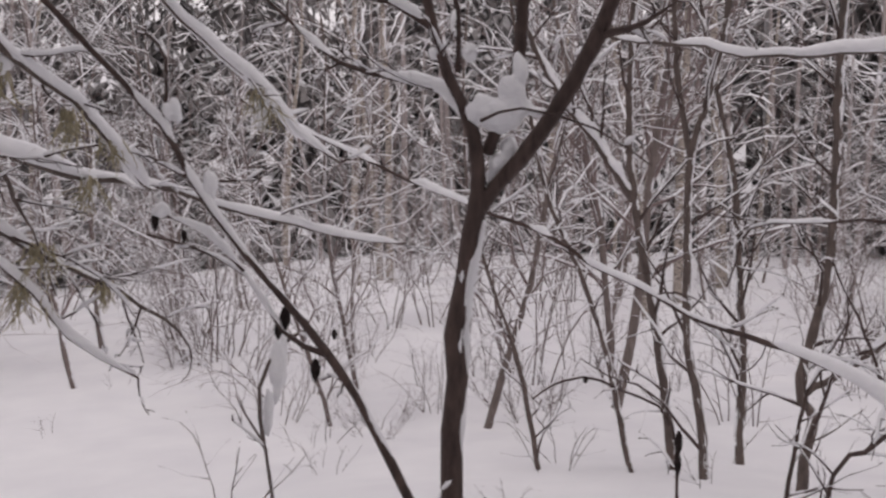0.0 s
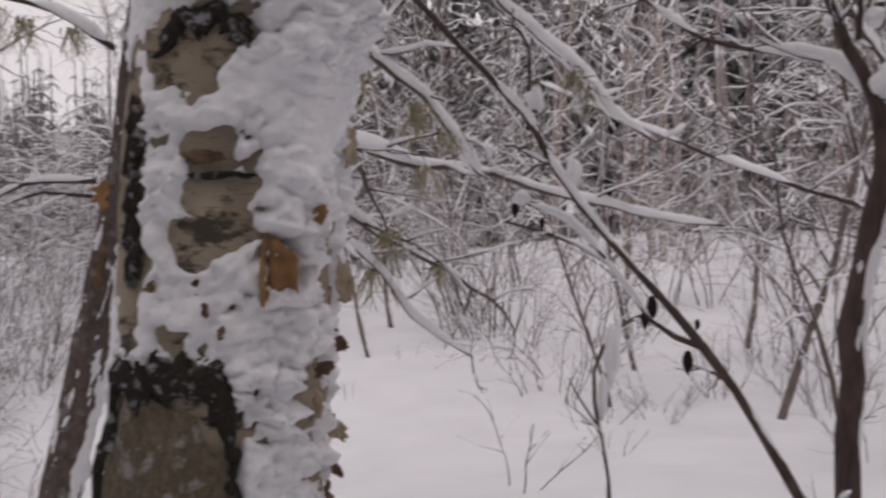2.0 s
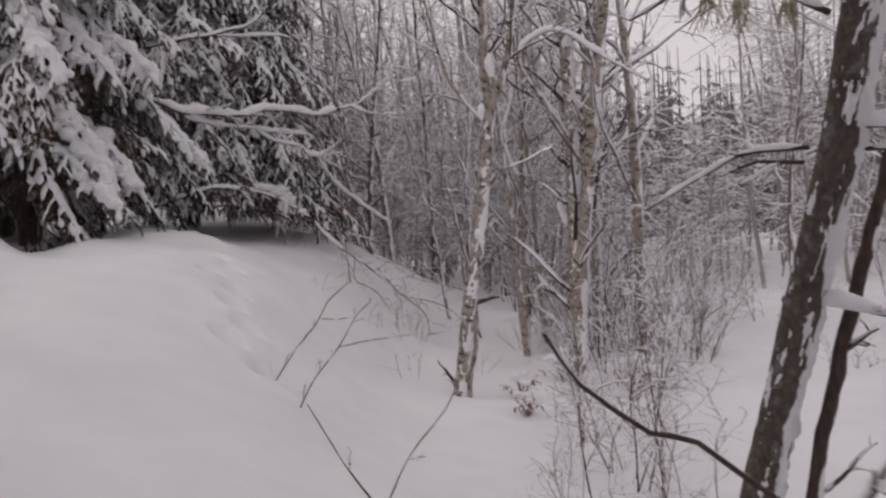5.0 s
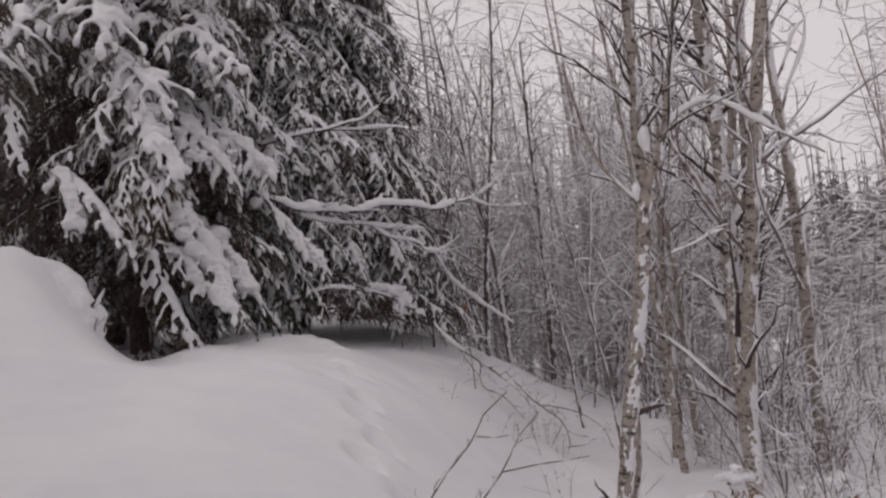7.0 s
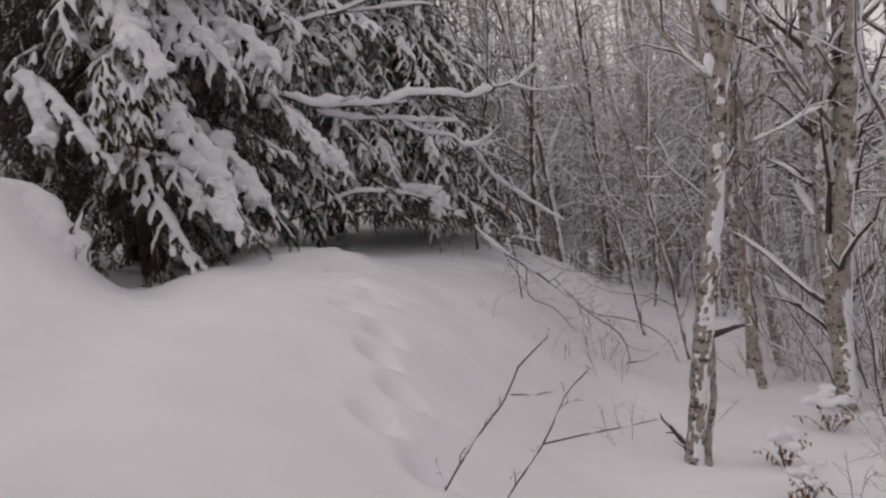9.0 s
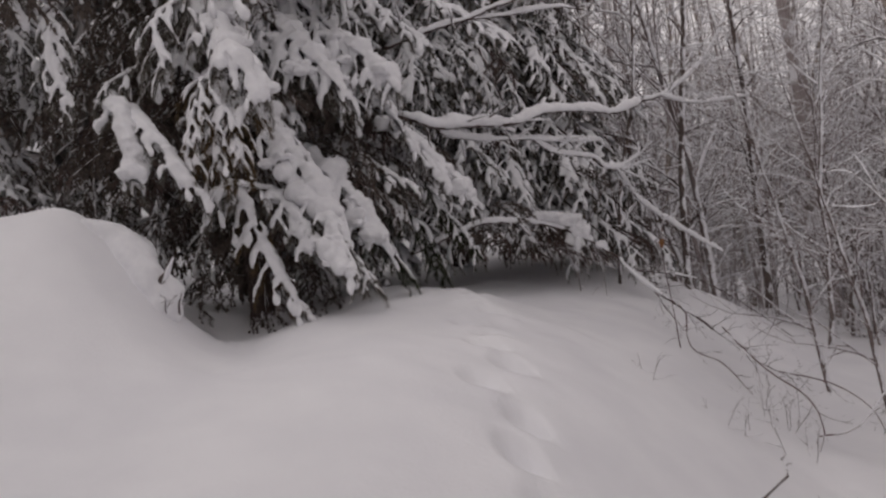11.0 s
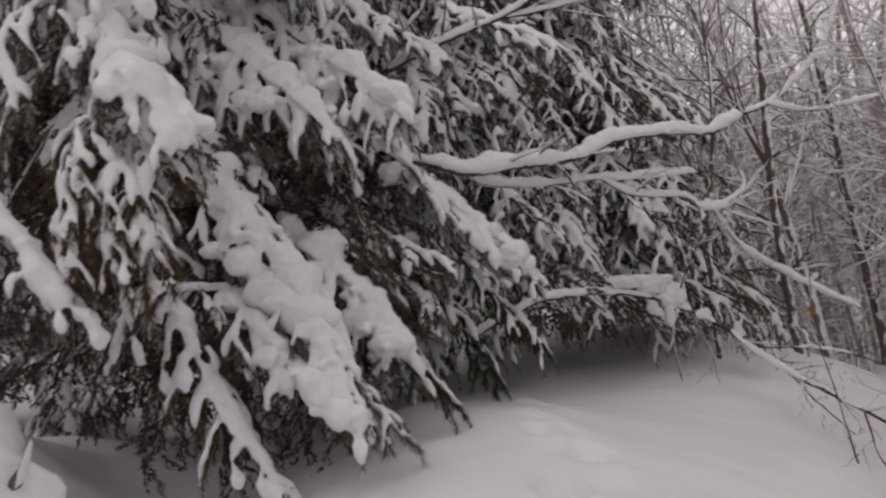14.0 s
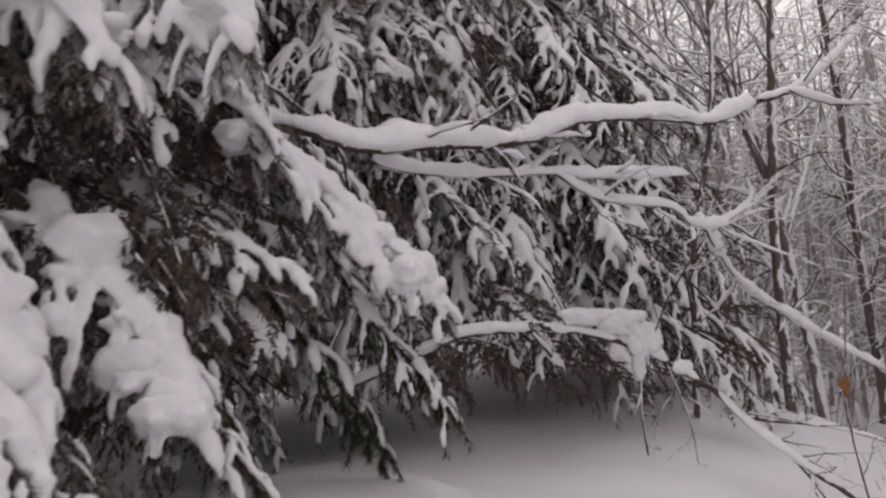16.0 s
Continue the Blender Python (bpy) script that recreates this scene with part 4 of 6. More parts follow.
snow_mass(fork, [((0.058, 1.118, 1.566), (0.03, 0.022, 0.03)), ((0.078, 1.114, 1.560), (0.034, 0.022, 0.028)), ((0.098, 1.112, 1.57), (0.03, 0.022, 0.024)), ((0.092, 1.11, 1.592), (0.024, 0.02, 0.026)), ((0.103, 1.106, 1.617), (0.013, 0.016, 0.024)),
                 ((0.126, 1.11, 1.562), (0.014, 0.014, 0.01))], 1, rough=0.1)
snow_mass(fork, [((0.09, 1.13, 1.518), (0.016, 0.018, 0.018)), ((0.078, 1.134, 1.495), (0.017, 0.018, 0.018)), ((0.068, 1.138, 1.478), (0.013, 0.016, 0.016))], 2, rough=0.1)
snow_lump(fork, (0.035, 1.125, 1.645), (0.016, 0.014, 0.013), 5)
snow_lump(fork, (-0.005, 1.14, 1.65), (0.014, 0.012, 0.016), 6)
thin = bare_hero(43, "leaning_sapling", "thin leaning alder sapling with dark cones and small snow pads", "tree",
                 [("stem", [(0.15, 0.92, -0.1), (0.04, 0.99, 0.8), (-0.05, 1.07, 1.07), (-0.16, 1.16, 1.23), (-0.29, 1.21, 1.37), (-0.37, 1.24, 1.48), (-0.42, 1.25, 1.56), (-0.48, 1.25, 1.63), (-0.58, 1.23, 1.74), (-0.65, 1.22, 1.81), (-0.85, 1.2, 2.05)], 0.0088, 0.0042, 0.004, 0.35, 0.2),
                  ("branch", [(-0.16, 1.16, 1.23), (-0.23, 1.19, 1.26), (-0.3, 1.26, 1.34), (-0.4, 1.32, 1.38), (-0.47, 1.32, 1.4)], 0.004, 0.002, 0.007, 0.16, 0.08),
                  ("branch", [(-0.30, 1.25, 1.345), (-0.36, 1.27, 1.40), (-0.43, 1.285, 1.43)], 0.003, 0.002, 0.012, 0, 0),
                  ("branch", [(-0.42, 1.25, 1.56), (-0.41, 1.24, 1.66), (-0.44, 1.22, 1.7)], 0.0035, 0.002, 0, 0.08, 0.06)], ALDER)
snow_lump(thin, (-0.435, 1.285, 1.437), (0.016, 0.014, 0.016), 11)
snow_lump(thin, (-0.405, 1.25, 1.585), (0.016, 0.012, 0.022), 12)
snow_lump(thin, (-0.345, 1.235, 1.47), (0.012, 0.012, 0.028), 13)


def alder_cone(parent, at, length, seed, hang=1.0):
    """A small dark cone of overlapping scales."""
    g = Geo()
    rng = np.random.default_rng(seed)
    for i in range(9):
        u = i / 8
        r = min(length * 0.2, 0.0065) * math.sin(math.pi * (0.15 + 0.8 * u)) + 0.001
        for j in range(6):
            a = j * 1.047 + i * 0.5
            blob(g, np.array(at) + (math.cos(a) * r * 0.7, math.sin(a) * r * 0.7, -hang * u * length), (r * 0.55, r * 0.55, length * 0.09), rng, 4, 0.2)
    o = part("cone", g, CONE, parent, "dark woody alder cone")
    o.matrix_parent_inverse = parent.matrix_world.inverted()


for i, (at, ln) in enumerate((((-0.445, 1.285, 1.432), 0.024), ((-0.405, 1.3, 1.405), 0.016), ((-0.23, 1.21, 1.292), 0.03), ((-0.24, 1.21, 1.27), 0.022), ((-0.18, 1.17, 1.222), 0.028), ((-0.17, 1.3, 1.25), 0.014))):
    alder_cone(thin, at, ln, 300 + i)

# snow-laden boughs that reach past the old birch
low = bare_hero(44, "birch_tree", "slim birch whose low boughs bend under snow and lichen", "tree",
                [("trunk", [(-1.2, 1.58, -0.1), (-1.16, 1.6, 1.0), (-1.15, 1.6, 1.8), (-1.12, 1.62, 3.5)], 0.03, 0.018, 0, 0, 0),
                 ("bough", [(-1.15, 1.6, 1.68), (-1.1, 1.65, 1.66), (-0.96, 1.8, 1.58), (-0.85, 1.97, 1.54), (-0.75, 2.06, 1.53), (-0.64, 2.15, 1.5), (-0.58, 2.22, 1.47), (-0.42, 2.36, 1.43), (-0.28, 2.48, 1.39), (-0.12, 2.6, 1.37)], 0.013, 0.004, 0.014, 0.2, 0.25),
                 ("bough", [(-0.70, 1.0, 1.84), (-0.74, 1.25, 1.79), (-0.77, 1.48, 1.72), (-0.72, 1.63, 1.66), (-0.68, 1.82, 1.54), (-0.66, 1.88, 1.5)], 0.012, 0.004, 0.017, 0.13, 0.22),
                 ("bough", [(-1.13, 1.6, 2.4), (-0.77, 1.95, 2.08), (-0.69, 2.06, 1.98), (-0.58, 2.18, 1.87), (-0.48, 2.27, 1.78), (-0.42, 2.35, 1.69), (-0.3, 2.42, 1.61)], 0.011, 0.004, 0.015, 0.14, 0.25),
                 ("bough", [(-1.15, 1.6, 1.5), (-0.94, 1.65, 1.44), (-0.88, 1.79, 1.36), (-0.79, 1.89, 1.3), (-0.67, 1.98, 1.2), (-0.64, 2.09, 1.12)], 0.01, 0.003, 0.013, 0.08, 0.28),
                 ("bough", [(-1.15, 1.6, 1.45), (-0.95, 1.65, 1.39), (-0.84, 1.7, 1.28), (-0.8, 1.77, 1.18), (-0.68, 1.85, 1.08)], 0.008, 0.003, 0.011, 0.09, 0.25),
                 ("bough", [(-1.15, 1.6, 1.72), (-0.91, 1.66, 1.56), (-0.87, 1.69, 1.47), (-0.84, 1.7, 1.41), (-0.82, 1.76, 1.27)], 0.007, 0.003, 0.011, 0.1, 0.2)], GREY_BARK)
def lichen_tuft(parent, at, length, seed):
    """Hanging beard lichen, many thin threads."""
    rng = np.random.default_rng(seed)
    g = Geo()
    for _ in range(26):
        p = [np.array(at) + rng.normal(size=3) * (0.012, 0.012, 0.004)]
        d = np.array((0, 0, -1.0))
        for _ in range(5):
            d = unit(d + rng.normal(size=3) * 0.35 - UP * 0.15)
            p.append(p[-1] + d * length * rng.uniform(0.6, 1.1) / 5)
        tube(g, np.array(p), np.linspace(0.0022, 0.0007, 6), 3)
    o = part("lichen", g, LICHEN, parent, "pale yellow-green beard lichen")
    o.matrix_parent_inverse = parent.matrix_world.inverted()


for i, (at, ln) in enumerate((((-0.47, 2.27, 1.76), 0.12), ((-0.5, 2.25, 1.79), 0.1), ((-0.80, 1.5, 1.70), 0.11), ((-0.83, 1.96, 1.53), 0.11), ((-0.7, 1.75, 1.6), 0.08), ((-0.84, 1.72, 1.38), 0.12), ((-0.78, 1.9, 1.29), 0.08), ((-0.86, 1.7, 1.3), 0.12), ((-0.73, 1.62, 1.64), 0.1))):
    lichen_tuft(low, at, ln, 500 + i)
snow_lump(low, (-0.475, 2.27, 1.765), (0.03, 0.03, 0.03), 21)
snow_lump(low, (-0.495, 2.26, 1.72), (0.022, 0.022, 0.05), 22)
snow_lump(low, (-0.835, 1.97, 1.50), (0.018, 0.018, 0.045), 23)
snow_lump(low, (-0.8, 1.5, 1.715), (0.035, 0.03, 0.035), 24)

for pt in (((-1.85, 1.74, 1.93), 0.12), ((-1.95, 1.72, 1.97), 0.14), ((-1.72, 1.77, 1.9), 0.1)):
    lichen_tuft(alder, pt[0], pt[1], int(pt[1] * 1000))

# stems of the thicket
stem = bare_hero(45, "alder_sapling", "brown alder stem with snow along its windward edge", "tree",
          [("stem", [(1.45, 4.55, -0.3), (1.45, 4.6, 0.07), (1.45, 4.67, 0.37), (1.4, 4.76, 0.8), (1.41, 4.8, 1.32), (1.42, 4.77, 1.84), (1.52, 4.68, 2.3), (1.61, 4.61, 2.88), (1.7, 4.6, 3.8)], 0.028, 0.014, 0.008, 0.3, 0.8),
           ("limb", [(1.42, 4.77, 1.84), (1.34, 4.74, 2.25), (1.26, 4.61, 2.88), (1.2, 4.6, 3.6)], 0.02, 0.008, 0.015, 0.2, 0.5)], GREY_BARK, group="thicket stems")
plaster(stem, [(1.45, 4.55, -0.3), (1.45, 4.6, 0.07), (1.45, 4.67, 0.37), (1.4, 4.76, 0.8), (1.41, 4.8, 1.32), (1.42, 4.77, 1.84), (1.52, 4.68, 2.3), (1.61, 4.61, 2.88), (1.7, 4.6, 3.8)], 0.028, 0.014, -15, 0, 2.6, 45)
stem = bare_hero(46, "alder_sapling", "forked brown alder stem lined with snow", "tree",
          [("stem", [(1.38, 4.9, -0.3), (1.36, 4.97, 0.18), (1.32, 5.08, 0.69), (1.28, 5.13, 1.03), (1.19, 5.16, 1.59), (1.15, 5.14, 2.01), (1.14, 5.03, 2.61), (1.15, 4.91, 3.04), (1.2, 4.9, 4.0)], 0.030, 0.014, 0.009, 0.25, 0.8),
           ("limb", [(1.18, 5.16, 1.61), (0.96, 5.13, 1.94), (0.76, 5.08, 2.19), (0.57, 5.05, 2.5), (0.39, 4.96, 2.92), (0.2, 4.9, 3.5)], 0.025, 0.01, 0.03, 0.16, 0.6)], GREY_BARK, group="thicket stems")
plaster(stem, [(1.38, 4.9, -0.3), (1.36, 4.97, 0.18), (1.32, 5.08, 0.69), (1.28, 5.13, 1.03), (1.19, 5.16, 1.59), (1.15, 5.14, 2.01), (1.14, 5.03, 2.61), (1.15, 4.91, 3.04), (1.2, 4.9, 4.0)], 0.030, 0.014, -10, 0, 2.8, 46)
stem = bare_hero(47, "alder_sapling", "grey upright alder stem with snowy twigs", "tree",
          [("stem", [(1.96, 5.4, -0.3), (1.97, 5.51, 0.07), (2.02, 5.58, 0.55), (2.01, 5.65, 1.15), (1.98, 5.65, 1.73), (1.86, 5.63, 2.3), (1.66, 5.5, 3.13), (1.5, 5.4, 4.2)], 0.03, 0.014, 0.012, 0.2, 0.8)], GREY_BARK, group="thicket stems")
plaster(stem, [(1.96, 5.4, -0.3), (1.97, 5.51, 0.07), (2.02, 5.58, 0.55), (2.01, 5.65, 1.15), (1.98, 5.65, 1.73), (1.86, 5.63, 2.3), (1.66, 5.5, 3.13), (1.5, 5.4, 4.2)], 0.03, 0.014, 170, 0, 3, 47)
stem = bare_hero(48, "alder_sapling", "crooked alder stem with a bent foot in the snow", "tree",
          [("stem", [(1.85, 4.3, -0.3), (1.9, 4.36, 0.2), (1.96, 4.38, 0.43), (1.91, 4.44, 0.6), (2.06, 4.44, 1.2), (2.08, 4.4, 1.92), (2.06, 4.32, 2.44), (2.04, 4.22, 2.81), (2.0, 4.2, 3.6)], 0.031, 0.015, 0.016, 0.22, 0.8),
           ("limb", [(1.93, 4.42, 0.55), (2.1, 4.2, 0.75), (2.3, 4.0, 1.0), (2.6, 3.8, 1.2)], 0.02, 0.008, 0.012, 0.15, 0.5)], GREY_BARK, group="thicket stems")
plaster(stem, [(1.85, 4.3, -0.3), (1.9, 4.36, 0.2), (1.96, 4.38, 0.43), (1.91, 4.44, 0.6), (2.06, 4.44, 1.2), (2.08, 4.4, 1.92), (2.06, 4.32, 2.44), (2.04, 4.22, 2.81), (2.0, 4.2, 3.6)], 0.031, 0.015, -20, 0.45, 2.6, 48)
stem = bare_hero(49, "alder_sapling", "thin leaning alder stem", "tree",
          [("stem", [(1.12, 4.7, -0.3), (1.07, 4.81, 0.1), (0.97, 4.96, 0.71), (0.84, 5.02, 1.14), (0.69, 5.05, 1.49), (0.59, 5.05, 1.8), (0.51, 5.01, 2.2), (0.4, 5.0, 2.8)], 0.02, 0.008, 0.008, 0.2, 0.5)], GREY_BARK, group="thicket stems")
plaster(stem, [(1.12, 4.7, -0.3), (1.07, 4.81, 0.1), (0.97, 4.96, 0.71), (0.84, 5.02, 1.14), (0.69, 5.05, 1.49), (0.59, 5.05, 1.8), (0.51, 5.01, 2.2), (0.4, 5.0, 2.8)], 0.02, 0.008, -10, 0, 2, 49)
bare_hero(50, "alder_sapling", "short thin alder stem", "tree",
          [("stem", [(0.62, 5.15, -0.3), (0.57, 5.21, 0.12), (0.46, 5.33, 0.66), (0.31, 5.38, 1.09), (0.24, 5.39, 1.38), (0.2, 5.4, 1.9)], 0.02, 0.008, 0.01, 0.15, 0.4)], GREY_BARK, group="thicket stems")
bare_hero(51, "arching_branch", "long arching bare branch with snow along its upper side", "branch",
          [("branch", [(-0.9, 3.7, 2.0), (-0.35, 3.57, 1.73), (-0.15, 3.49, 1.63), (0.04, 3.4, 1.55), (0.19, 3.29, 1.48), (0.38, 3.18, 1.41), (0.55, 3.05, 1.29), (0.74, 2.9, 1.19), (0.82, 2.77, 1.13), (0.95, 2.61, 1.08), (1.09, 2.44, 1.03), (1.21, 2.26, 0.95), (1.35, 2.0, 0.8), (1.6, 1.6, 0.05)], 0.006, 0.012, 0.014, 0.2, 0.35)], ALDER, base=(1.6, 1.6, 0.05))
bare_hero(52, "snowy_limb", "level bare limb carrying a thick ridge of snow", "branch",
          [("limb", [(2.4, 1.6, 0.0), (2.2, 1.9, 1.3), (1.75, 2.3, 1.95), (1.61, 2.46, 1.98), (1.43, 2.69, 2.0), (1.29, 2.86, 2.02), (1.1, 3.04, 2.05), (1.0, 3.17, 2.12), (0.89, 3.3, 2.15), (0.69, 3.44, 2.21)], 0.024, 0.007, 0.018, 0.2, 0.35)], GREY_BARK)
bare_hero(53, "thicket_branch", "bare crossing branches low over the snow", "branch",
          [("branch", [(1.3, 3.1, -0.1), (1.41, 2.97, 0.54), (1.46, 2.86, 0.65), (1.53, 2.75, 0.79), (1.68, 2.69, 0.99), (1.9, 2.6, 1.3)], 0.012, 0.005, 0.008, 0.1, 0.35),
           ("branch", [(1.45, 3.6, 0.0), (1.59, 3.61, 0.72), (1.69, 3.47, 0.87), (1.8, 3.32, 0.98), (1.95, 3.13, 1.09)], 0.012, 0.005, 0.01, 0.1, 0.35),
           ("branch", [(1.6, 3.0, -0.1), (1.7, 3.0, 0.4), (1.62, 3.1, 0.9), (1.5, 3.2, 1.3)], 0.01, 0.004, 0.008, 0.12, 0.3),
           ("branch", [(1.5, 2.2, 0.0), (1.25, 2.0, 1.35), (1.08, 2.03, 1.43), (0.99, 2.19, 1.43), (0.87, 2.34, 1.42), (0.82, 2.4, 1.25)], 0.008, 0.003, 0.004, 0.15, 0.3)], ALDER)
bent = bare_hero(54, "bent_cane", "bent dead stalk with a dark seed head under snow", "plant",
                 [("stalk", [(0.62, 1.97, -0.05), (0.56, 1.97, 0.6), (0.55, 1.98, 0.94), (0.41, 1.92, 1.04), (0.32, 1.89, 1.075), (0.25, 1.87, 1.06), (0.2, 1.86, 1.03)], 0.006, 0.002, 0.006, 0.2, 0.15)], ALDER)
alder_cone(bent, (0.325, 1.89, 1.075), 0.022, 330, 0.6)
alder_cone(bent, (0.56, 1.965, 0.93), 0.05, 331)
alder_cone(bent, (0.556, 1.96, 0.88), 0.05, 332)
cane = bare_hero(55, "bent_cane", "bent stalk carrying a hanging tongue of snow", "plant",
                 [("stalk", [(-0.33, 1.66, -0.05), (-0.35, 1.68, 0.87), (-0.37, 1.71, 0.96), (-0.38, 1.73, 1.08), (-0.34, 1.75, 1.17), (-0.28, 1.77, 1.2)], 0.007, 0.004, 0, 0.2, 0.15),
                  ("twig", [(-0.37, 1.71, 0.97), (-0.41, 1.73, 1.02), (-0.44, 1.76, 1.06)], 0.003, 0.0015, 0, 0, 0)], GREY_BARK)
snow_lump(cane, (-0.345, 1.745, 1.125), (0.022, 0.018, 0.075), 41)
snow_lump(cane, (-0.365, 1.73, 1.03), (0.013, 0.013, 0.06), 42)


# ---- along the bank ----
bare_hero(60, "birch_tree", "birch with a split foot and a snow clump in its fork", "tree",
          [("trunk", [(-6.9, 3.86, -0.7), (-6.83, 3.86, -0.22), (-6.70, 3.91, 0.55), (-6.64, 4.03, 1.28), (-6.49, 4.04, 2.0), (-6.47, 4.08, 2.3)], 0.068, 0.056, 0, 0.6, 0.4),
           ("root_stem", [(-6.74, 3.9, -0.7), (-6.77, 3.9, -0.31), (-6.74, 3.98, 0.16), (-6.70, 3.98, 0.6)], 0.026, 0.02, 0, 0, 0),
           ("limb", [(-6.47, 4.08, 2.3), (-6.5, 4.06, 2.7), (-6.42, 4.02, 3.1), (-6.40, 4.0, 3.7), (-6.5, 4.0, 5.0)], 0.045, 0.025, 0.012, 0.13, 0.9),
           ("limb", [(-6.47, 4.08, 2.3), (-6.30, 4.16, 2.7), (-6.2, 4.2, 3.2), (-6.0, 4.3, 4.5)], 0.035, 0.02, 0.012, 0.13, 0.9),
           ("limb", [(-6.49, 4.06, 2.2), (-6.62, 3.92, 2.4), (-6.75, 3.8, 2.7), (-6.9, 3.7, 3.4)], 0.02, 0.01, 0.014, 0.16, 0.5),
           ("limb", [(-6.64, 4.03, 1.5), (-6.5, 4.2, 1.75), (-6.3, 4.35, 1.85), (-6.1, 4.5, 1.95)], 0.012, 0.005, 0.018, 0.14, 0.4)], BIRCH, group="bank birches")
fb = [o for o in bpy.data.objects if o.name.startswith("birch_tree") and o.parent is None][-1]
snow_lump(fb, (-6.42, 4.07, 2.72), (0.06, 0.06, 0.14), 51)
snow_lump(fb, (-6.50, 4.02, 2.3), (0.05, 0.05, 0.1), 52)
snow_lump(fb, (-6.60, 3.98, 1.2), (0.04, 0.04, 0.07), 53)
plaster(fb, [(-6.9, 3.86, -0.7), (-6.83, 3.86, -0.22), (-6.70, 3.91, 0.55), (-6.64, 4.03, 1.28), (-6.49, 4.04, 2.0), (-6.47, 4.08, 2.3)], 0.068, 0.056, -22, -0.4, 2.28, 60, 0.018, 0.1, 0.1)
tall_birch = bare_hero(61, "birch_tree", "tall birch with scaly grey bark and snow stuck on its trunk", "tree",
          [("trunk", [(-7.2, 5.7, -0.7), (-7.31, 5.75, -0.29), (-7.51, 5.88, 0.75), (-7.58, 5.96, 1.86), (-7.44, 5.82, 3.27), (-7.26, 5.57, 4.33), (-7.1, 5.4, 6.5)], 0.092, 0.055, 0, 0.15, 1.2),
           ("limb", [(-7.05, 4.95, 2.75), (-7.04, 4.85, 2.96), (-6.87, 4.98, 3.13), (-6.7, 5.15, 3.14), (-6.49, 5.43, 2.9), (-6.18, 5.78, 2.59)], 0.02, 0.008, 0.02, 0.15, 0.5),
           ("limb", [(-7.56, 5.9, 2.2), (-7.3, 5.4, 2.5), (-7.05, 4.95, 2.75)], 0.025, 0.02, 0.02, 0.3, 0.4)], BIRCH, group="bank birches")
plaster(tall_birch, [(-7.2, 5.7, -0.7), (-7.31, 5.75, -0.29), (-7.51, 5.88, 0.75), (-7.58, 5.96, 1.86), (-7.44, 5.82, 3.27), (-7.26, 5.57, 4.33), (-7.1, 5.4, 6.5)], 0.092, 0.055, -15, -0.4, 4.2, 61, 0.026, 0.0, 0.25)
slim = bare_hero(62, "birch_tree", "slim upright birch beside another", "tree",
          [("trunk", [(-8.3, 6.8, -0.7), (-8.29, 6.84, 0.03), (-8.31, 6.95, 1.59), (-8.13, 6.9, 3.17), (-7.8, 6.66, 4.66), (-7.6, 6.5, 7)], 0.075, 0.045, 0, 0.15, 1.1)], BIRCH, group="bank birches")
plaster(slim, [(-8.3, 6.8, -0.7), (-8.29, 6.84, 0.03), (-8.31, 6.95, 1.59), (-8.13, 6.9, 3.17), (-7.8, 6.66, 4.66), (-7.6, 6.5, 7)], 0.075, 0.045, -10, -0.3, 4.6, 62, 0.024, 0.0, 0.2)

# bare limbs laden with snow that reach out from the spruces
bare_hero(63, "snowy_limb", "long bare limb bearing a thick ridge of snow", "branch",
          [("limb", [(-10.95, 1.95, 3.05), (-10.72, 2.22, 2.92), (-10.79, 2.45, 2.84), (-10.87, 2.83, 2.84), (-10.94, 3.28, 2.84), (-11.0, 3.61, 2.93), (-11.01, 4.06, 2.91), (-11.06, 4.38, 2.88), (-11.08, 4.68, 2.97)], 0.028, 0.016, 0.05, 0.3, 0.5),
           ("limb", [(-11.08, 4.68, 2.97), (-11.07, 5.01, 3.06), (-11.04, 5.41, 3.36), (-11.01, 5.7, 3.8)], 0.014, 0.007, 0.026, 0.25, 0.5),
           ("limb", [(-11.06, 4.87, 3.02), (-11.06, 5.05, 2.95), (-11.02, 5.27, 2.9), (-10.83, 5.76, 2.9)], 0.01, 0.005, 0.03, 0.15, 0.4),
           ("limb", [(-10.9, 2.5, 2.8), (-11.02, 2.69, 2.76), (-11.05, 3.0, 2.71), (-11.1, 3.47, 2.69), (-11.13, 3.67, 2.66), (-11.08, 4.22, 2.61)], 0.012, 0.006, 0.034, 0.2, 0.4),
           ("limb", [(-11.1, 3.48, 2.69), (-11.13, 3.71, 2.54), (-11.15, 4.13, 2.45), (-11.16, 4.23, 2.35), (-11.19, 4.47, 2.34), (-11.19, 4.63, 2.46), (-11.27, 4.67, 2.6)], 0.011, 0.005, 0.03, 0.12, 0.5),
           ("limb", [(-11.18, 4.3, 2.36), (-11.5, 4.5, 2.35), (-11.86, 4.92, 1.99), (-11.86, 5.24, 1.73), (-11.86, 5.55, 1.51), (-11.83, 5.86, 1.3)], 0.011, 0.005, 0.034, 0.16, 0.4)], ALDER)
bare_hero(66, "snowy_limb", "high bare limb forking upward, lined with snow", "branch",
          [("limb", [(-11.14, 2.12, 3.68), (-10.91, 2.40, 3.73), (-10.78, 2.65, 3.77), (-10.66, 2.85, 3.79), (-10.52, 3.04, 3.84), (-10.44, 3.23, 3.88), (-10.31, 3.40, 4.02)], 0.022, 0.009, 0.028, 0.16, 0.5),
           ("limb", [(-10.66, 2.85, 3.78), (-10.55, 3.16, 3.77), (-10.50, 3.43, 3.79), (-10.45, 3.66, 3.79), (-10.39, 3.93, 3.72)], 0.012, 0.005, 0.02, 0.12, 0.45)], ALDER)
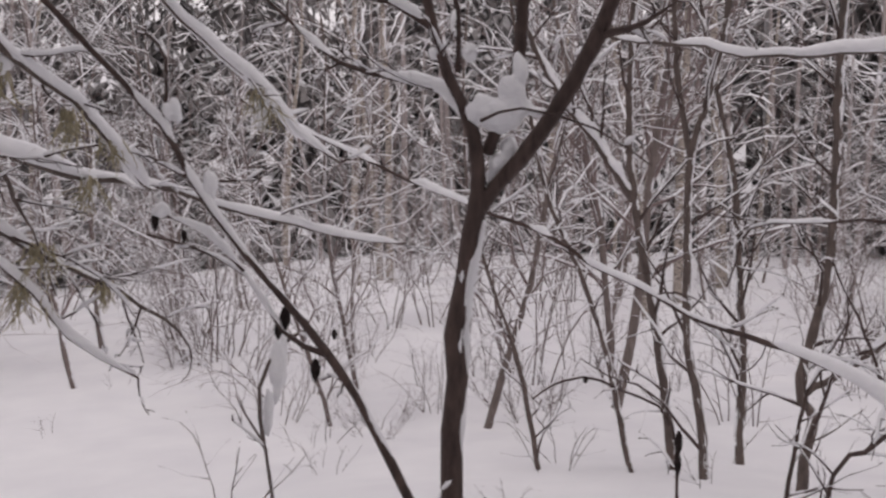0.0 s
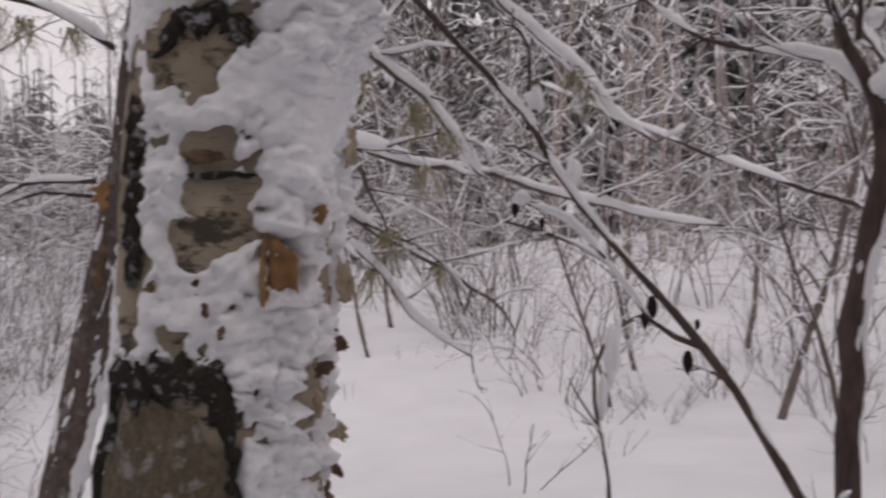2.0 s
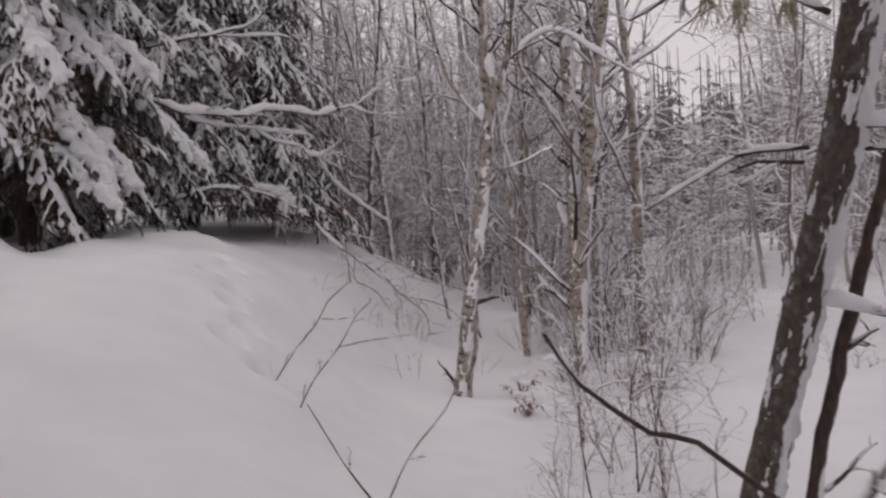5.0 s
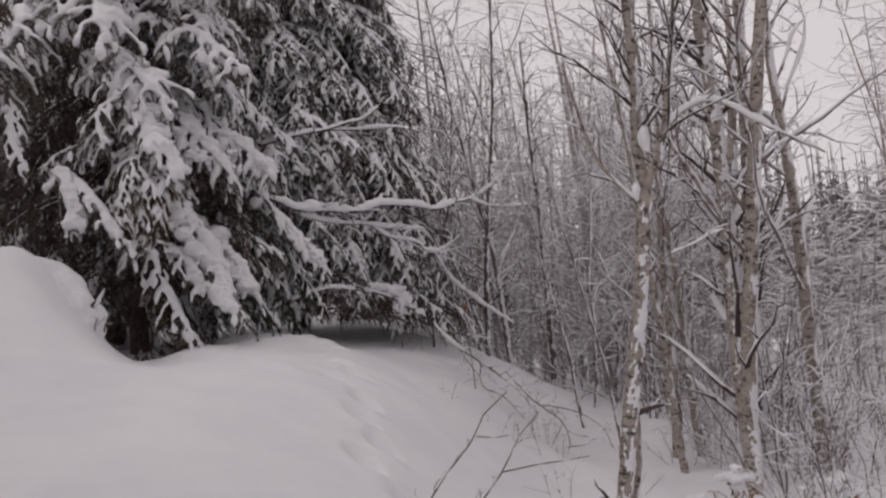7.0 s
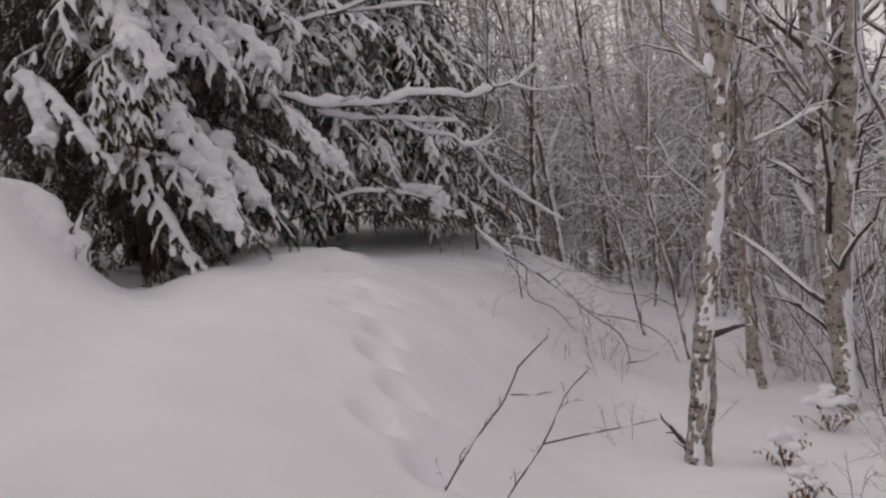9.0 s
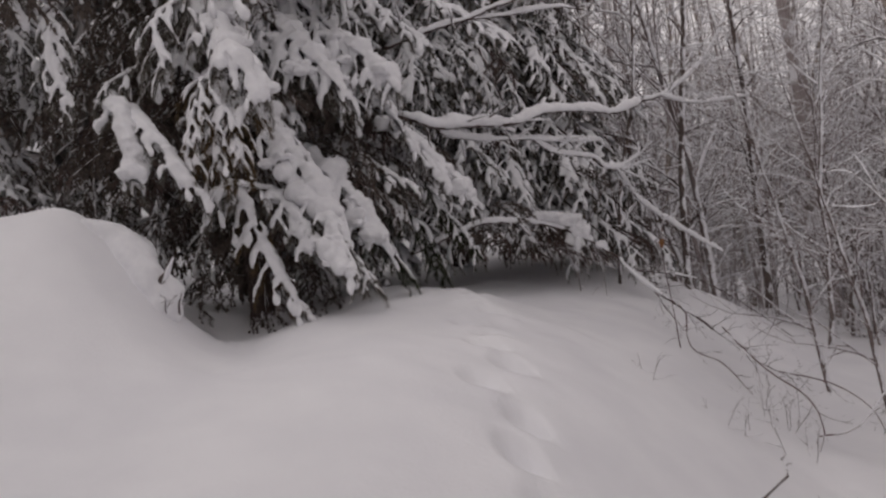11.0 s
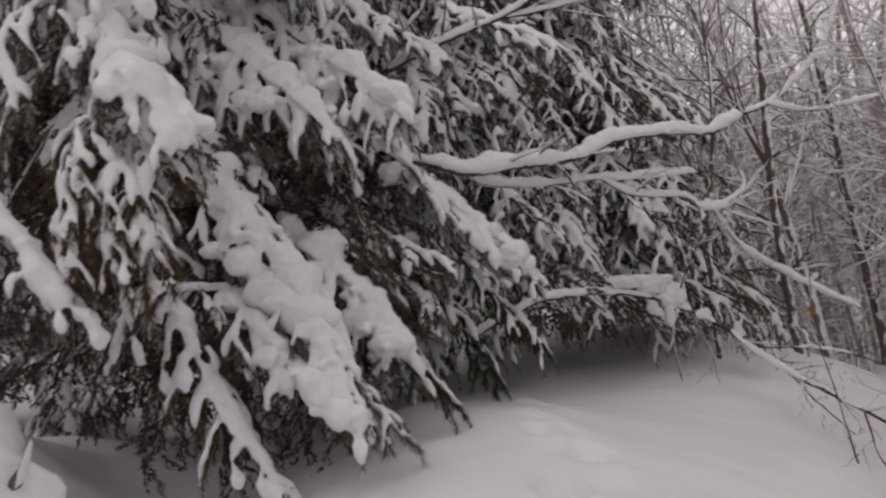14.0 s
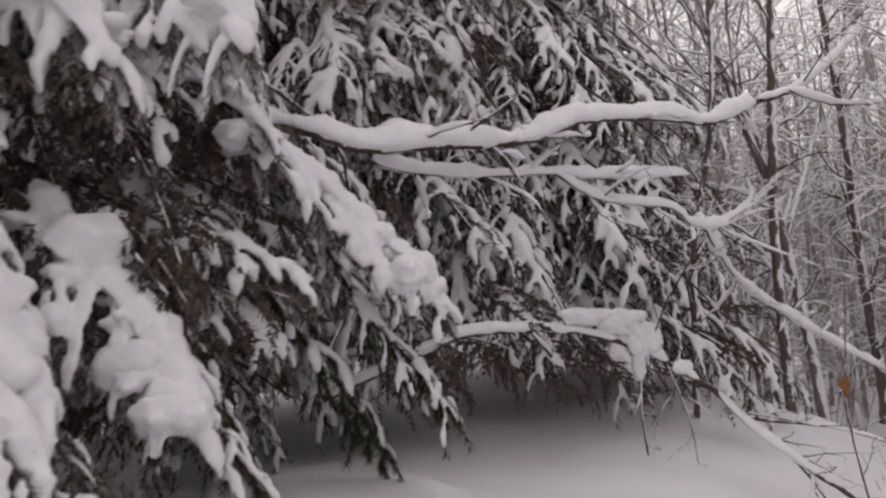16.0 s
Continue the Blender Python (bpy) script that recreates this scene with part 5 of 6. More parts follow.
arch = bare_hero(64, "snowy_limb", "bowed bare limb with a big snow pad, tip near ground", "branch",
                 [("limb", [(-11.5, 2.2, 1.7), (-11.44, 2.85, 1.90), (-11.48, 3.11, 1.92), (-11.55, 3.52, 1.88), (-11.6, 3.91, 1.76), (-11.61, 4.11, 1.66), (-11.44, 4.37, 1.43)], 0.02, 0.014, 0.018, 0.5, 0.4),
                  ("limb", [(-11.44, 4.37, 1.43), (-11.29, 4.46, 1.25), (-11.07, 4.55, 1.08), (-10.78, 4.63, 0.92), (-10.53, 4.71, 0.79)], 0.017, 0.011, 0.012, 0.16, 0.5),
                  ("limb", [(-10.53, 4.71, 0.79), (-10.2, 4.79, 0.61), (-9.9, 4.85, 0.45), (-9.5, 4.95, 0.3)], 0.011, 0.004, 0.004, 0.09, 0.45),
                  ("limb", [(-11.09, 4.54, 1.11), (-10.97, 4.56, 1.0), (-10.82, 4.55, 0.89), (-10.4, 4.5, 0.7)], 0.008, 0.004, 0.004, 0.12, 0.3),
                  ("limb", [(-11.62, 4.08, 1.67), (-11.44, 4.25, 2.05), (-11.34, 4.41, 2.28)], 0.007, 0.004, 0, 0.15, 0.3),
                  ("limb", [(-11.63, 4.05, 1.64), (-11.61, 4.0, 1.34), (-11.58, 3.99, 1.1)], 0.009, 0.006, 0, 0.12, 0.2),
                  ("limb", [(-11.56, 4.17, 1.6), (-11.49, 4.23, 1.28), (-11.45, 4.22, 1.05)], 0.007, 0.004, 0, 0.1, 0.25),
                  ("limb", [(-11.3, 4.45, 1.27), (-10.9, 4.9, 1.15), (-10.4, 5.1, 0.9), (-9.8, 5.2, 0.6)], 0.008, 0.003, 0.006, 0.15, 0.45)], ALDER)
snow_mass(arch, [((-11.57, 3.74, 1.93), (0.08, 0.19, 0.06)), ((-11.6, 3.92, 1.88), (0.1, 0.18, 0.095)), ((-11.61, 4.07, 1.75), (0.085, 0.12, 0.14)), ((-11.60, 4.02, 1.6), (0.045, 0.055, 0.11)), ((-11.52, 4.25, 1.57), (0.035, 0.09, 0.06))], 61, rough=0.15)

bare_hero(71, "bare_twigs", "tangle of thin bare twigs at the tip of a bowed limb", "plant",
          [("twig", [(-9.69, 4.47, 0.79), (-9.31, 4.59, 0.46), (-8.95, 4.69, 0.26), (-8.75, 4.65, 0.03), (-8.61, 4.41, -0.19)], 0.007, 0.004, 0.003, 0.13, 0.3),
           ("twig", [(-9.45, 4.8, 0.39), (-9.15, 5.04, 0.3), (-8.88, 5.16, 0.14), (-8.67, 5.13, -0.04)], 0.006, 0.003, 0.003, 0.13, 0.3),
           ("twig", [(-10.06, 4.35, 0.92), (-9.78, 4.21, 0.65), (-9.51, 4.34, 0.51), (-9.26, 4.42, 0.28)], 0.006, 0.003, 0, 0.16, 0.2),
           ("twig", [(-8.84, 4.67, -0.01), (-8.67, 4.87, 0.06), (-8.58, 5.14, 0.38), (-8.63, 5.31, 0.62)], 0.006, 0.003, 0.004, 0.13, 0.3)], RED_TWIG, base=(-8.84, 4.67, -0.1))

# twigs that stand out of the snow
bare_hero(65, "bare_twigs", "thin bare twigs standing out of the snow", "plant",
          [("twig", [(-5.8, 1.45, 0.0), (-5.71, 1.63, 0.26), (-5.62, 1.77, 0.49), (-5.51, 1.93, 0.72), (-5.5, 2.0, 0.84), (-5.46, 2.14, 0.96)], 0.007, 0.003, 0, 0.14, 0.16),
           ("twig", [(-5.24, 1.6, 0.1), (-5.24, 1.76, 0.37), (-5.23, 1.94, 0.56), (-5.22, 2.07, 0.75), (-5.19, 2.15, 0.83)], 0.006, 0.003, 0, 0.15, 0.14),
           ("twig", [(-5.23, 1.95, 0.57), (-5.13, 2.15, 0.6), (-5.09, 2.41, 0.61)], 0.004, 0.002, 0, 0.15, 0.1),
           ("twig", [(-5.5, 1.95, 0.73), (-5.45, 2.05, 0.72), (-5.41, 2.14, 0.73)], 0.004, 0.002, 0, 0, 0)], TWIG)
bare_hero(66, "fallen_stick", "dark bare stick lying slanted over the snow", "branch",
          [("stick", [(-0.75, 0.145, 1.283), (-0.724, 0.156, 1.249), (-0.685, 0.179, 1.219), (-0.658, 0.194, 1.216), (-0.607, 0.216, 1.181), (-0.525, 0.248, 1.165), (-0.42, 0.42, 0.9), (-0.38, 0.5, 0.1)], 0.0018, 0.0032, 0, 0.12, 0.1)], ALDER, base=(-0.38, 0.5, 0.1))
bare_hero(67, "bare_twigs", "two thin twigs leaning out of the snow", "plant",
          [("twig", [(-2.78, 0.85, 0.1), (-2.76, 0.97, 0.34), (-2.77, 1.1, 0.55), (-2.74, 1.25, 0.71), (-2.73, 1.3, 0.81)], 0.006, 0.002, 0, 0.25, 0.12),
           ("twig", [(-2.77, 1.0, 0.39), (-2.85, 0.92, 0.53), (-2.95, 0.82, 0.76)], 0.004, 0.002, 0, 0.25, 0.1)], TWIG)


def dead_tuft(x, y, seed, big):
    """A dead leafy stalk half buried in snow."""
    rng = np.random.default_rng(seed)
    z = float(height(x, y))
    ob = thing("dead_plant", "clump of dead brown leaves poking through the snow", "plant", (x, y, z), "dead plants")
    stalks, leaves, cap = Geo(), Geo(), Geo()
    for i in range(9):
        d = unit(rng.normal(size=3) * (0.7, 0.7, 0.2) + UP)
        p = np.array([(0, 0, -0.05), d * big * 0.5, d * big * rng.uniform(0.8, 1.1) - UP * 0.05])
        p = spline(p, 0.04)
        tube(stalks, p, np.linspace(0.004, 0.0015, len(p)), 4)
        for q in p[2:]:
            for _ in range(2):
                w, n = rng.uniform(0.012, 0.028), unit(rng.normal(size=3))
                t = unit(np.cross(n, rng.normal(size=3)))
                l = -UP * rng.uniform(0.3, 1) + n * 0.6
                leaves.add([q, q + t * w * 0.5 + l * w, q + l * w * 2.2, q - t * w * 0.5 + l * w], [(0, 1, 2, 3)])
    for _ in range(9):
        blob(cap, rng.normal(size=3) * (0.28, 0.28, 0.1) * big + UP * big * 0.75, np.array((0.2, 0.2, 0.11)) * big * rng.uniform(0.5, 1.2), rng, 8)
    part("stem_tuft", stalks, TWIG, ob)
    part("leaves", leaves, LEAF, ob, smooth=False)
    part("snow", melted(cap, 0.012), SNOW, ob, "snow caps on the leaves")


dead_tuft(-6.54, 4.34, 1, 0.28)
dead_tuft(-5.95, 3.95, 2, 0.22)
dead_tuft(-6.2, 5.4, 3, 0.35)
dead_tuft(-7.0, 5.2, 4, 0.3)

# upright saplings behind the bowed limb
bare_hero(68, "sapling", "straight slender sapling lined with snow", "tree",
          [("stem", [(-13.5, 6.25, 0.4), (-13.45, 6.25, 0.9), (-13.4, 6.3, 2.2), (-13.3, 6.4, 3.4), (-13.1, 6.5, 5.0), (-12.9, 6.5, 7.0)], 0.05, 0.02, 0, 0.25, 0.8)], GREY_BARK, group="saplings")
bare_hero(69, "sapling", "slender sapling with a bent snowy crown", "tree",
          [("stem", [(-14.95, 8.4, 0.2), (-14.9, 8.4, 0.6), (-14.8, 8.3, 2.0), (-14.5, 8.1, 3.4), (-14.3, 7.9, 4.6), (-14.2, 7.8, 6.5)], 0.06, 0.025, 0, 0.25, 0.9)], GREY_BARK, group="saplings")
bare_hero(70, "sapling", "thin sapling beside the spruce, snow on its forks", "tree",
          [("stem", [(-12.75, 4.95, 0.6), (-12.7, 4.95, 1.06), (-12.5, 5.0, 2.2), (-12.3, 5.2, 3.3), (-12.2, 5.3, 4.8)], 0.03, 0.012, 0.01, 0.16, 0.6)], GREY_BARK, group="saplings")


# a stump drifted over beside the spruce
stump = thing("buried_stump", "low stump buried under a lumpy heap of snow", "stump", (-8.85, -0.1, float(height(-8.85, -0.1)) - 0.2))
bpy.context.view_layer.update()
g = Geo()
tube(g, np.array([(0, 0, 0), (0.0, 0.0, 0.12), (0.0, 0.0, 0.2)]), (0.12, 0.1, 0.06), 10, 0.08, np.random.default_rng(3))
tube(g, np.array([(0.05, 0.15, 0.0), (0.12, 0.26, 0.1), (0.16, 0.31, 0.2)]), (0.03, 0.02, 0.008), 6)
part("wood", g, GREY_BARK, stump)
snow_mass(stump, [((-8.95, -0.1, 1.84), (0.28, 0.26, 0.34)), ((-8.86, 0.08, 1.62), (0.2, 0.18, 0.24)), ((-8.92, -0.36, 2.06), (0.28, 0.28, 0.17))], 77, rough=0.1, label="lumpy heap of fresh snow")
bare_hero(78, "bare_twigs", "short dark twigs poking out of a snow heap", "plant",
          [("twig", [(-8.8, 0.2, 1.5), (-8.72, 0.21, 1.57), (-8.66, 0.23, 1.6)], 0.008, 0.004, 0, 0.06, 0.1),
           ("twig", [(-8.76, 0.13, 1.5), (-8.66, 0.14, 1.6), (-8.6, 0.15, 1.62)], 0.009, 0.004, 0, 0.06, 0.1)], ALDER)

leaf = thing("dead_leaf", "curled orange-brown leaf caught on a twig", "leaf", (-10.24, 4.29, 1.57))
g = Geo()
rows_ = []
for i in range(7):
    for j in range(5):
        u, w = i / 6, j / 4 - 0.5
        rows_.append((0.022 * math.sin(5 * w + 3 * u), w * 0.055 * math.sin(math.pi * (0.1 + 0.8 * u)), -0.075 * u + 0.02 * abs(w) + 0.012 * math.sin(9 * u + 7 * w)))
i, j = np.meshgrid(np.arange(6), np.arange(4), indexing="ij")
p = i * 5 + j
g.add(rows_, np.stack([p, p + 5, p + 6, p + 1], -1).reshape(-1, 4))
tube(g, np.array([(0, 0, 0), (0.0, 0.01, 0.05), (0.01, 0.0, 0.1)]), (0.002, 0.002, 0.002), 4)
part("blade", g, LEAF, leaf)
bare_hero(79, "bare_twigs", "upright thin twig holding a dead leaf", "plant",
          [("twig", [(-10.2, 4.35, 0.3), (-10.22, 4.32, 0.9), (-10.25, 4.28, 1.5), (-10.22, 4.3, 1.67), (-10.2, 4.34, 2.0)], 0.007, 0.002, 0.003, 0.14, 0.3)], RED_TWIG)


# ---- spruces ----
def bough_mesh(seed, spine, width, voxel=0.012, gap=0.085, load=1.0, pad=1.0, brush=6, fat_needle=0.0032, keep=0.3, pillows=0, needle_mat=None, wooden=True, hang=1.0):
    """A drooping spruce bough along a spine: stem, side twigs with hanging fingers, needles, and tapering strips of snow on each."""
    rng = np.random.default_rng(seed)
    stem, needles, snow = Geo(), Geo(), Geo()
    twigs, pins = [], []
    main = spline(spine, 0.06)
    n0 = len(main)
    d = np.concatenate([[0], np.cumsum(np.linalg.norm(np.diff(main, axis=0), axis=1))])
    length = d[-1]
    tube(stem, main, np.linspace(0.012, 0.003, n0) * max(0.6, min(length, 1.6)), 5)
    twigs.append((main, "main"))
    at = lambda x: np.array([np.interp(x, d, main[:, k]) for k in range(3)])
    flat = main[-1] - main[0]
    flat[2] = 0
    across = unit(np.cross(unit(flat + 1e-6), UP))
    s, side = 0.08 * length, 1
    while s < length * 0.985:
        f = s / length
        o, t = at(s), unit(at(min(s + 0.03, length)) - at(max(s - 0.03, 0)))
        ln = (width * (0.45 + 0.55 * math.sin(math.pi * min(0.15 + f, 0.75) / 1.5)) * (1 - f ** 2.5) + 0.09) * rng.uniform(0.7, 1.15)
        an = radians(rng.uniform(38, 68))
        w = unit(t * math.cos(an) + across * side * math.sin(an) + UP * rng.uniform(-0.1, 0.12))
        fall = rng.uniform(0.10, 0.26) * hang
        p = [o]
        for _ in range(5):
            w = unit(w + rng.normal(size=3) * 0.07 - UP * fall + t * 0.06)
            p.append(p[-1] + w * ln / 5)
        p = np.array(p)
        twigs.append((p, "bare" if rng.random() < 0.12 else "side"))
        if wooden:
            tube(stem, p, np.linspace(0.005, 0.002, 6), 3)
        m = max(1, int(ln / gap * 0.9))
        for j in range(m):
            g = 0.25 + 0.7 * (j + rng.uniform(0.2, 0.8)) / m
            b = min(int(g * 5), 4)
            o2 = p[b] + (p[b + 1] - p[b]) * (g * 5 - b)
            t2 = unit(p[b + 1] - p[b])
            s2 = unit(np.cross(UP, t2) + 1e-6) * (1 if (j + (side > 0)) % 2 else -1)
            w2 = unit(t2 * rng.uniform(0.5, 0.9) + s2 * rng.uniform(0.25, 0.7) - UP * rng.uniform(0.1, 0.5))
            l2 = rng.uniform(0.10, 0.22) * min(1, 0.45 + width) * (0.6 + 0.4 * hang)
            q = [o2]
            for _ in range(3):
                w2 = unit(w2 - UP * 0.28)
                q.append(q[-1] + w2 * l2 / 3)
            twigs.append((np.array(q), "bare" if rng.random() < 0.25 else "finger"))
        s += gap * rng.uniform(0.7, 1.3)
        side = -side
    for p, kind in twigs:
        q = spline(p, 0.028)
        n = len(q)
        tq = unit(np.gradient(q, axis=0))
        sd = unit(np.cross(tq, UP) + 1e-6)
        up = np.cross(sd, tq)
        # needles all round the twig, the most of them below and at the sides
        o = rng.normal(size=(n, brush, 3))
        o = unit(o - tq[:, None] * (o * tq[:, None]).sum(-1, keepdims=True)) - up[:, None] * 0.55
        s0 = q[:, None] + tq[:, None] * rng.uniform(-0.016, 0.016, (n, brush, 1))
        e = s0 + (unit(o) * 0.8 + tq[:, None] * 0.75) * rng.uniform(0.028, 0.06, (n, brush, 1))
        c = unit(np.cross(np.broadcast_to(tq[:, None], o.shape), o)) * fat_needle
        pins.append(np.stack([s0 - c, s0 + c, e], 2).reshape(-1, 3))
        if not load or kind == "bare":
            continue
        v = np.arange(n) / max(n - 1, 1)
        lump = np.clip(1 + 0.28 * np.convolve(rng.normal(size=n + 4), np.ones(5) / 5 ** 0.5, "valid"), 0.45, 1.5)
        if kind == "main":
            r = load * pad * (0.014 + 0.026 * np.sin(np.pi * np.clip(v * 0.9 + 0.08, 0, 1)) ** 0.7) * lump ** 1.6
        elif kind == "side":
            r = load * rng.uniform(0.019, 0.034) * (1.15 - 0.8 * v ** 1.2) * lump
        else:
            r = load * rng.uniform(0.013, 0.022) * (0.55 + 0.75 * np.sin(np.pi * (0.15 + 0.75 * v))) * lump
        stop = n if kind == "main" else max(3, int(n * rng.uniform(0.8, 1.0)))
        r = (r * np.clip((stop - np.arange(n)) / 2.2, 0.1, 1) ** 0.6 + 0.003)[:stop]
        a = np.radians(np.arange(0, 360, 60))
        base = q[:stop] + up[:stop] * (0.008 + 0.35 * r)[:, None]
        rings(snow, base, sd[:stop], up[:stop], np.cos(a) * r[:, None] * 1.2, np.where(np.sin(a) > 0, 0.85, 0.4) * np.sin(a) * r[:, None])
        for i in (0, -1):
            blob(snow, base[i], (r[i], r[i], r[i] * 0.8), rng, 5, 0.1)
    # broad soft pillows where much snow has settled
    for k in range(pillows):
        f = (k + rng.uniform(0.2, 0.8)) / pillows
        r = load * rng.uniform(0.045, 0.11)
        off = rng.uniform(-0.75, 0.75)
        o = at(f * length * 0.96) + across * off * width * 0.6 - UP * (abs(off) * width * 0.22 + 0.02)
        for _ in range(6):
            blob(snow, o + UP * 0.2 * r + rng.normal(size=3) * (0.5, 0.5, 0.25) * np.array((r, r, r)), np.array((1.0, 1.0, 0.65)) * r * rng.uniform(0.4, 0.8), rng, 7, 0.2)
    pins = np.concatenate(pins)
    needles.add(pins, np.arange(len(pins)).reshape(-1, 3))
    done = None
    if load:
        done = melted(snow, voxel, keep, 2)
        done.name = "bough_snow"
        co = np.empty(len(done.vertices) * 3)
        done.vertices.foreach_get("co", co)
        co = co.reshape(-1, 3)
        nr = np.array([v.normal for v in done.vertices])
        co += nr * np.array([0.012 * noise.noise(Vector(x * 9)) + 0.006 * noise.noise(Vector(x * 24)) + 0.0035 * noise.noise(Vector(x * 60)) for x in co])[:, None]
        done.vertices.foreach_set("co", co.ravel())
    return stem.mesh("bough", TWIG), needles.mesh("needles", needle_mat or NEEDLE, False), done


def arc_spine(length, sag, bend=0.0):
    """A bough's line along +x, level at first and hanging at its tip."""
    u = np.linspace(0, 1, 6)
    return np.stack([u * length * 0.93, bend * length * np.sin(u * 2.6), (0.10 * u - sag * u ** 1.8) * length], 1)


NEAR_BOUGHS = [bough_mesh(100 + i, arc_spine((1.5, 1.7, 1.3, 1.6, 1.1)[i], (0.34, 0.44, 0.38, 0.3, 0.42)[i], (0.04, -0.05, 0.03, 0.05, -0.03)[i]), 0.5, 0.014, 0.1, (0.9, 1.0, 0.95, 1.1, 1.0)[i], 1.1, 4, 0.0048, 0.25, (0, 3, 0, 4, 2)[i]) for i in range(5)]
FAR_BOUGHS = [bough_mesh(200 + i, arc_spine((1.5, 1.25, 1.6)[i], (0.36, 0.44, 0.4)[i], (0.05, -0.04, -0.06)[i]), 0.42, 0.015, 0.088, 0.8, 0.9, 3, 0.0070, 0.22, wooden=False) for i in range(3)]
# boughs without snow that fill in the dark inside of the spruces
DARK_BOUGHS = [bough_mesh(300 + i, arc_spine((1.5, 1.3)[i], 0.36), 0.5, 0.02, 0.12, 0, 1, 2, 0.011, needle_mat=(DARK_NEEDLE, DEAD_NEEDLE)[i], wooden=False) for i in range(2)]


def add_bough(tree, meshes, at, azimuth, pitch, size, roll=0.0):
    stem = new("bough", meshes[0])
    stem.parent = tree
    stem.matrix_parent_inverse = tree.matrix_world.inverted()
    stem.matrix_basis = pose(*at) @ pose(0, 0, 0, 0, 0, azimuth) @ pose(0, 0, 0, roll, -pitch, 0) @ Matrix.Scale(size, 4)
    for name, me in (("needles", meshes[1]), ("snow", meshes[2])):
        if me is None:
            continue
        o = new(name, me)
        o.parent = stem
    return stem


def spruce(seed, x, y, tall, reach, label, kinds, levels, first, gap, view, arc, count, clear=0.05, low=38, hollow=False):
    """A spruce: trunk and whorls of long drooping limbs, each limb carrying boughs that stay clear of the ground."""
    rng = np.random.default_rng(seed)
    z = float(height(x, y)) - 0.1
    tree = thing("spruce_tree", label, "tree", (x, y, z), "spruces")
    bpy.context.view_layer.update()
    trunk = Geo()
    u = np.linspace(0, 1, 20)
    tube(trunk, np.stack([0 * u, 0 * u, u * tall], 1), 0.16 * (1 - 0.93 * u), 10, 0.04, rng)
    part("trunk", trunk, ALDER, tree)
    limbs = Geo()
    zz = first
    while zz < levels:
        f = zz / tall
        ln = reach * (1 - f) ** 0.8
        for k in range(count):
            az = view + arc * ((k + rng.uniform(0.15, 0.85)) / count - 0.5) * 2
            lk = ln * rng.uniform(0.8, 1.12)
            a = radians(az)
            way = np.array((math.cos(a), math.sin(a), 0))
            v = np.linspace(0, 1, 9)
            drop = rng.uniform(0.55, 0.8) * (1.1 - 0.4 * f)
            p = np.array((0, 0, zz + rng.uniform(-0.15, 0.15))) + way * (v * lk * 0.86)[:, None] + UP * ((0.12 * v - drop * v ** 1.6) * lk)[:, None]
            floor = float(height(x + p[-1][0], y + p[-1][1])) - z
            if p[-1][2] < floor + 0.3 + clear:
                p[:, 2] += (floor + 0.3 + clear - p[-1][2]) * v ** 1.5
            tube(limbs, p, 0.022 * (1 - 0.8 * v) + 0.003, 5)
            m = max(2, int(lk / 0.62))
            for j in range(m):
                g = 0.10 + 0.6 * (j + 0.5) / m
                i0 = g * 8
                b = min(int(i0), 7)
                q = p[b] + (p[b + 1] - p[b]) * (i0 - b)
                t = unit(p[b + 1] - p[b])
                side = (1 if j % 2 else -1)
                spread = rng.uniform(18, 42) * side if j < m - 1 else rng.uniform(-8, 8)
                pitch = math.degrees(math.asin(t[2])) + rng.uniform(-6, 12)
                size = rng.uniform(0.6, 0.95) * (lk * (1 - g) / 1.35 + 0.25) ** 0.6
                reach_ = 1.45 * size
                ground_z = float(height(x + q[0] + way[0] * reach_ * 0.8, y + q[1] + way[1] * reach_ * 0.8)) - z
                low_most = math.degrees(math.asin(max(-0.95, min(0.3, (ground_z + clear + 0.25 * reach_ - q[2]) / reach_))))
                pitch = max(pitch * 0.9, low_most)
                kind = kinds[int(rng.integers(0, len(kinds)))]
                # the near tree's shaded side carries little snow; dark boughs stand in for shade
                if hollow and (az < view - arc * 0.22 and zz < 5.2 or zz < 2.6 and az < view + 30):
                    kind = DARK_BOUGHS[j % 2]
                add_bough(tree, kind, tuple(q + np.array((x, y, z))), az + spread, pitch, size, rng.uniform(-12, 12))
        for k in range(count):
            az = view + arc * ((k + rng.uniform(0, 1)) / count - 0.5) * 2
            a = radians(az)
            for g in (rng.uniform(0.1, 0.3) * ln, rng.uniform(0.25, 0.42 if hollow else 0.55) * ln):
                q = np.array((math.cos(a) * g, math.sin(a) * g, zz - 0.35 * g + rng.uniform(-0.2, 0.1)))
                if q[2] > 0.5 + 2 * clear:
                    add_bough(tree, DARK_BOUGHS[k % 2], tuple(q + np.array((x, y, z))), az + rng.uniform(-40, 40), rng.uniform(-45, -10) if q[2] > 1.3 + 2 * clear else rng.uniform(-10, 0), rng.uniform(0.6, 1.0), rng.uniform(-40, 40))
        zz += gap * rng.uniform(0.8, 1.2)
    for k in range(low):
        a = radians(view + rng.uniform(-1, 1) * arc)
        g = rng.uniform(0.1, 0.35 if hollow else 0.66) * reach
        gx, gy = math.cos(a) * g, math.sin(a) * g
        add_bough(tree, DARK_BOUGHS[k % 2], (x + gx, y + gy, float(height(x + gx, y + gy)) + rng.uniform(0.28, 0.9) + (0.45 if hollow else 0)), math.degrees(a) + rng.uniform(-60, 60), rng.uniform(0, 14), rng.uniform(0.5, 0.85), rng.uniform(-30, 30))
    part("limb_crown", limbs, ALDER, tree)["kind"] = "stuff"
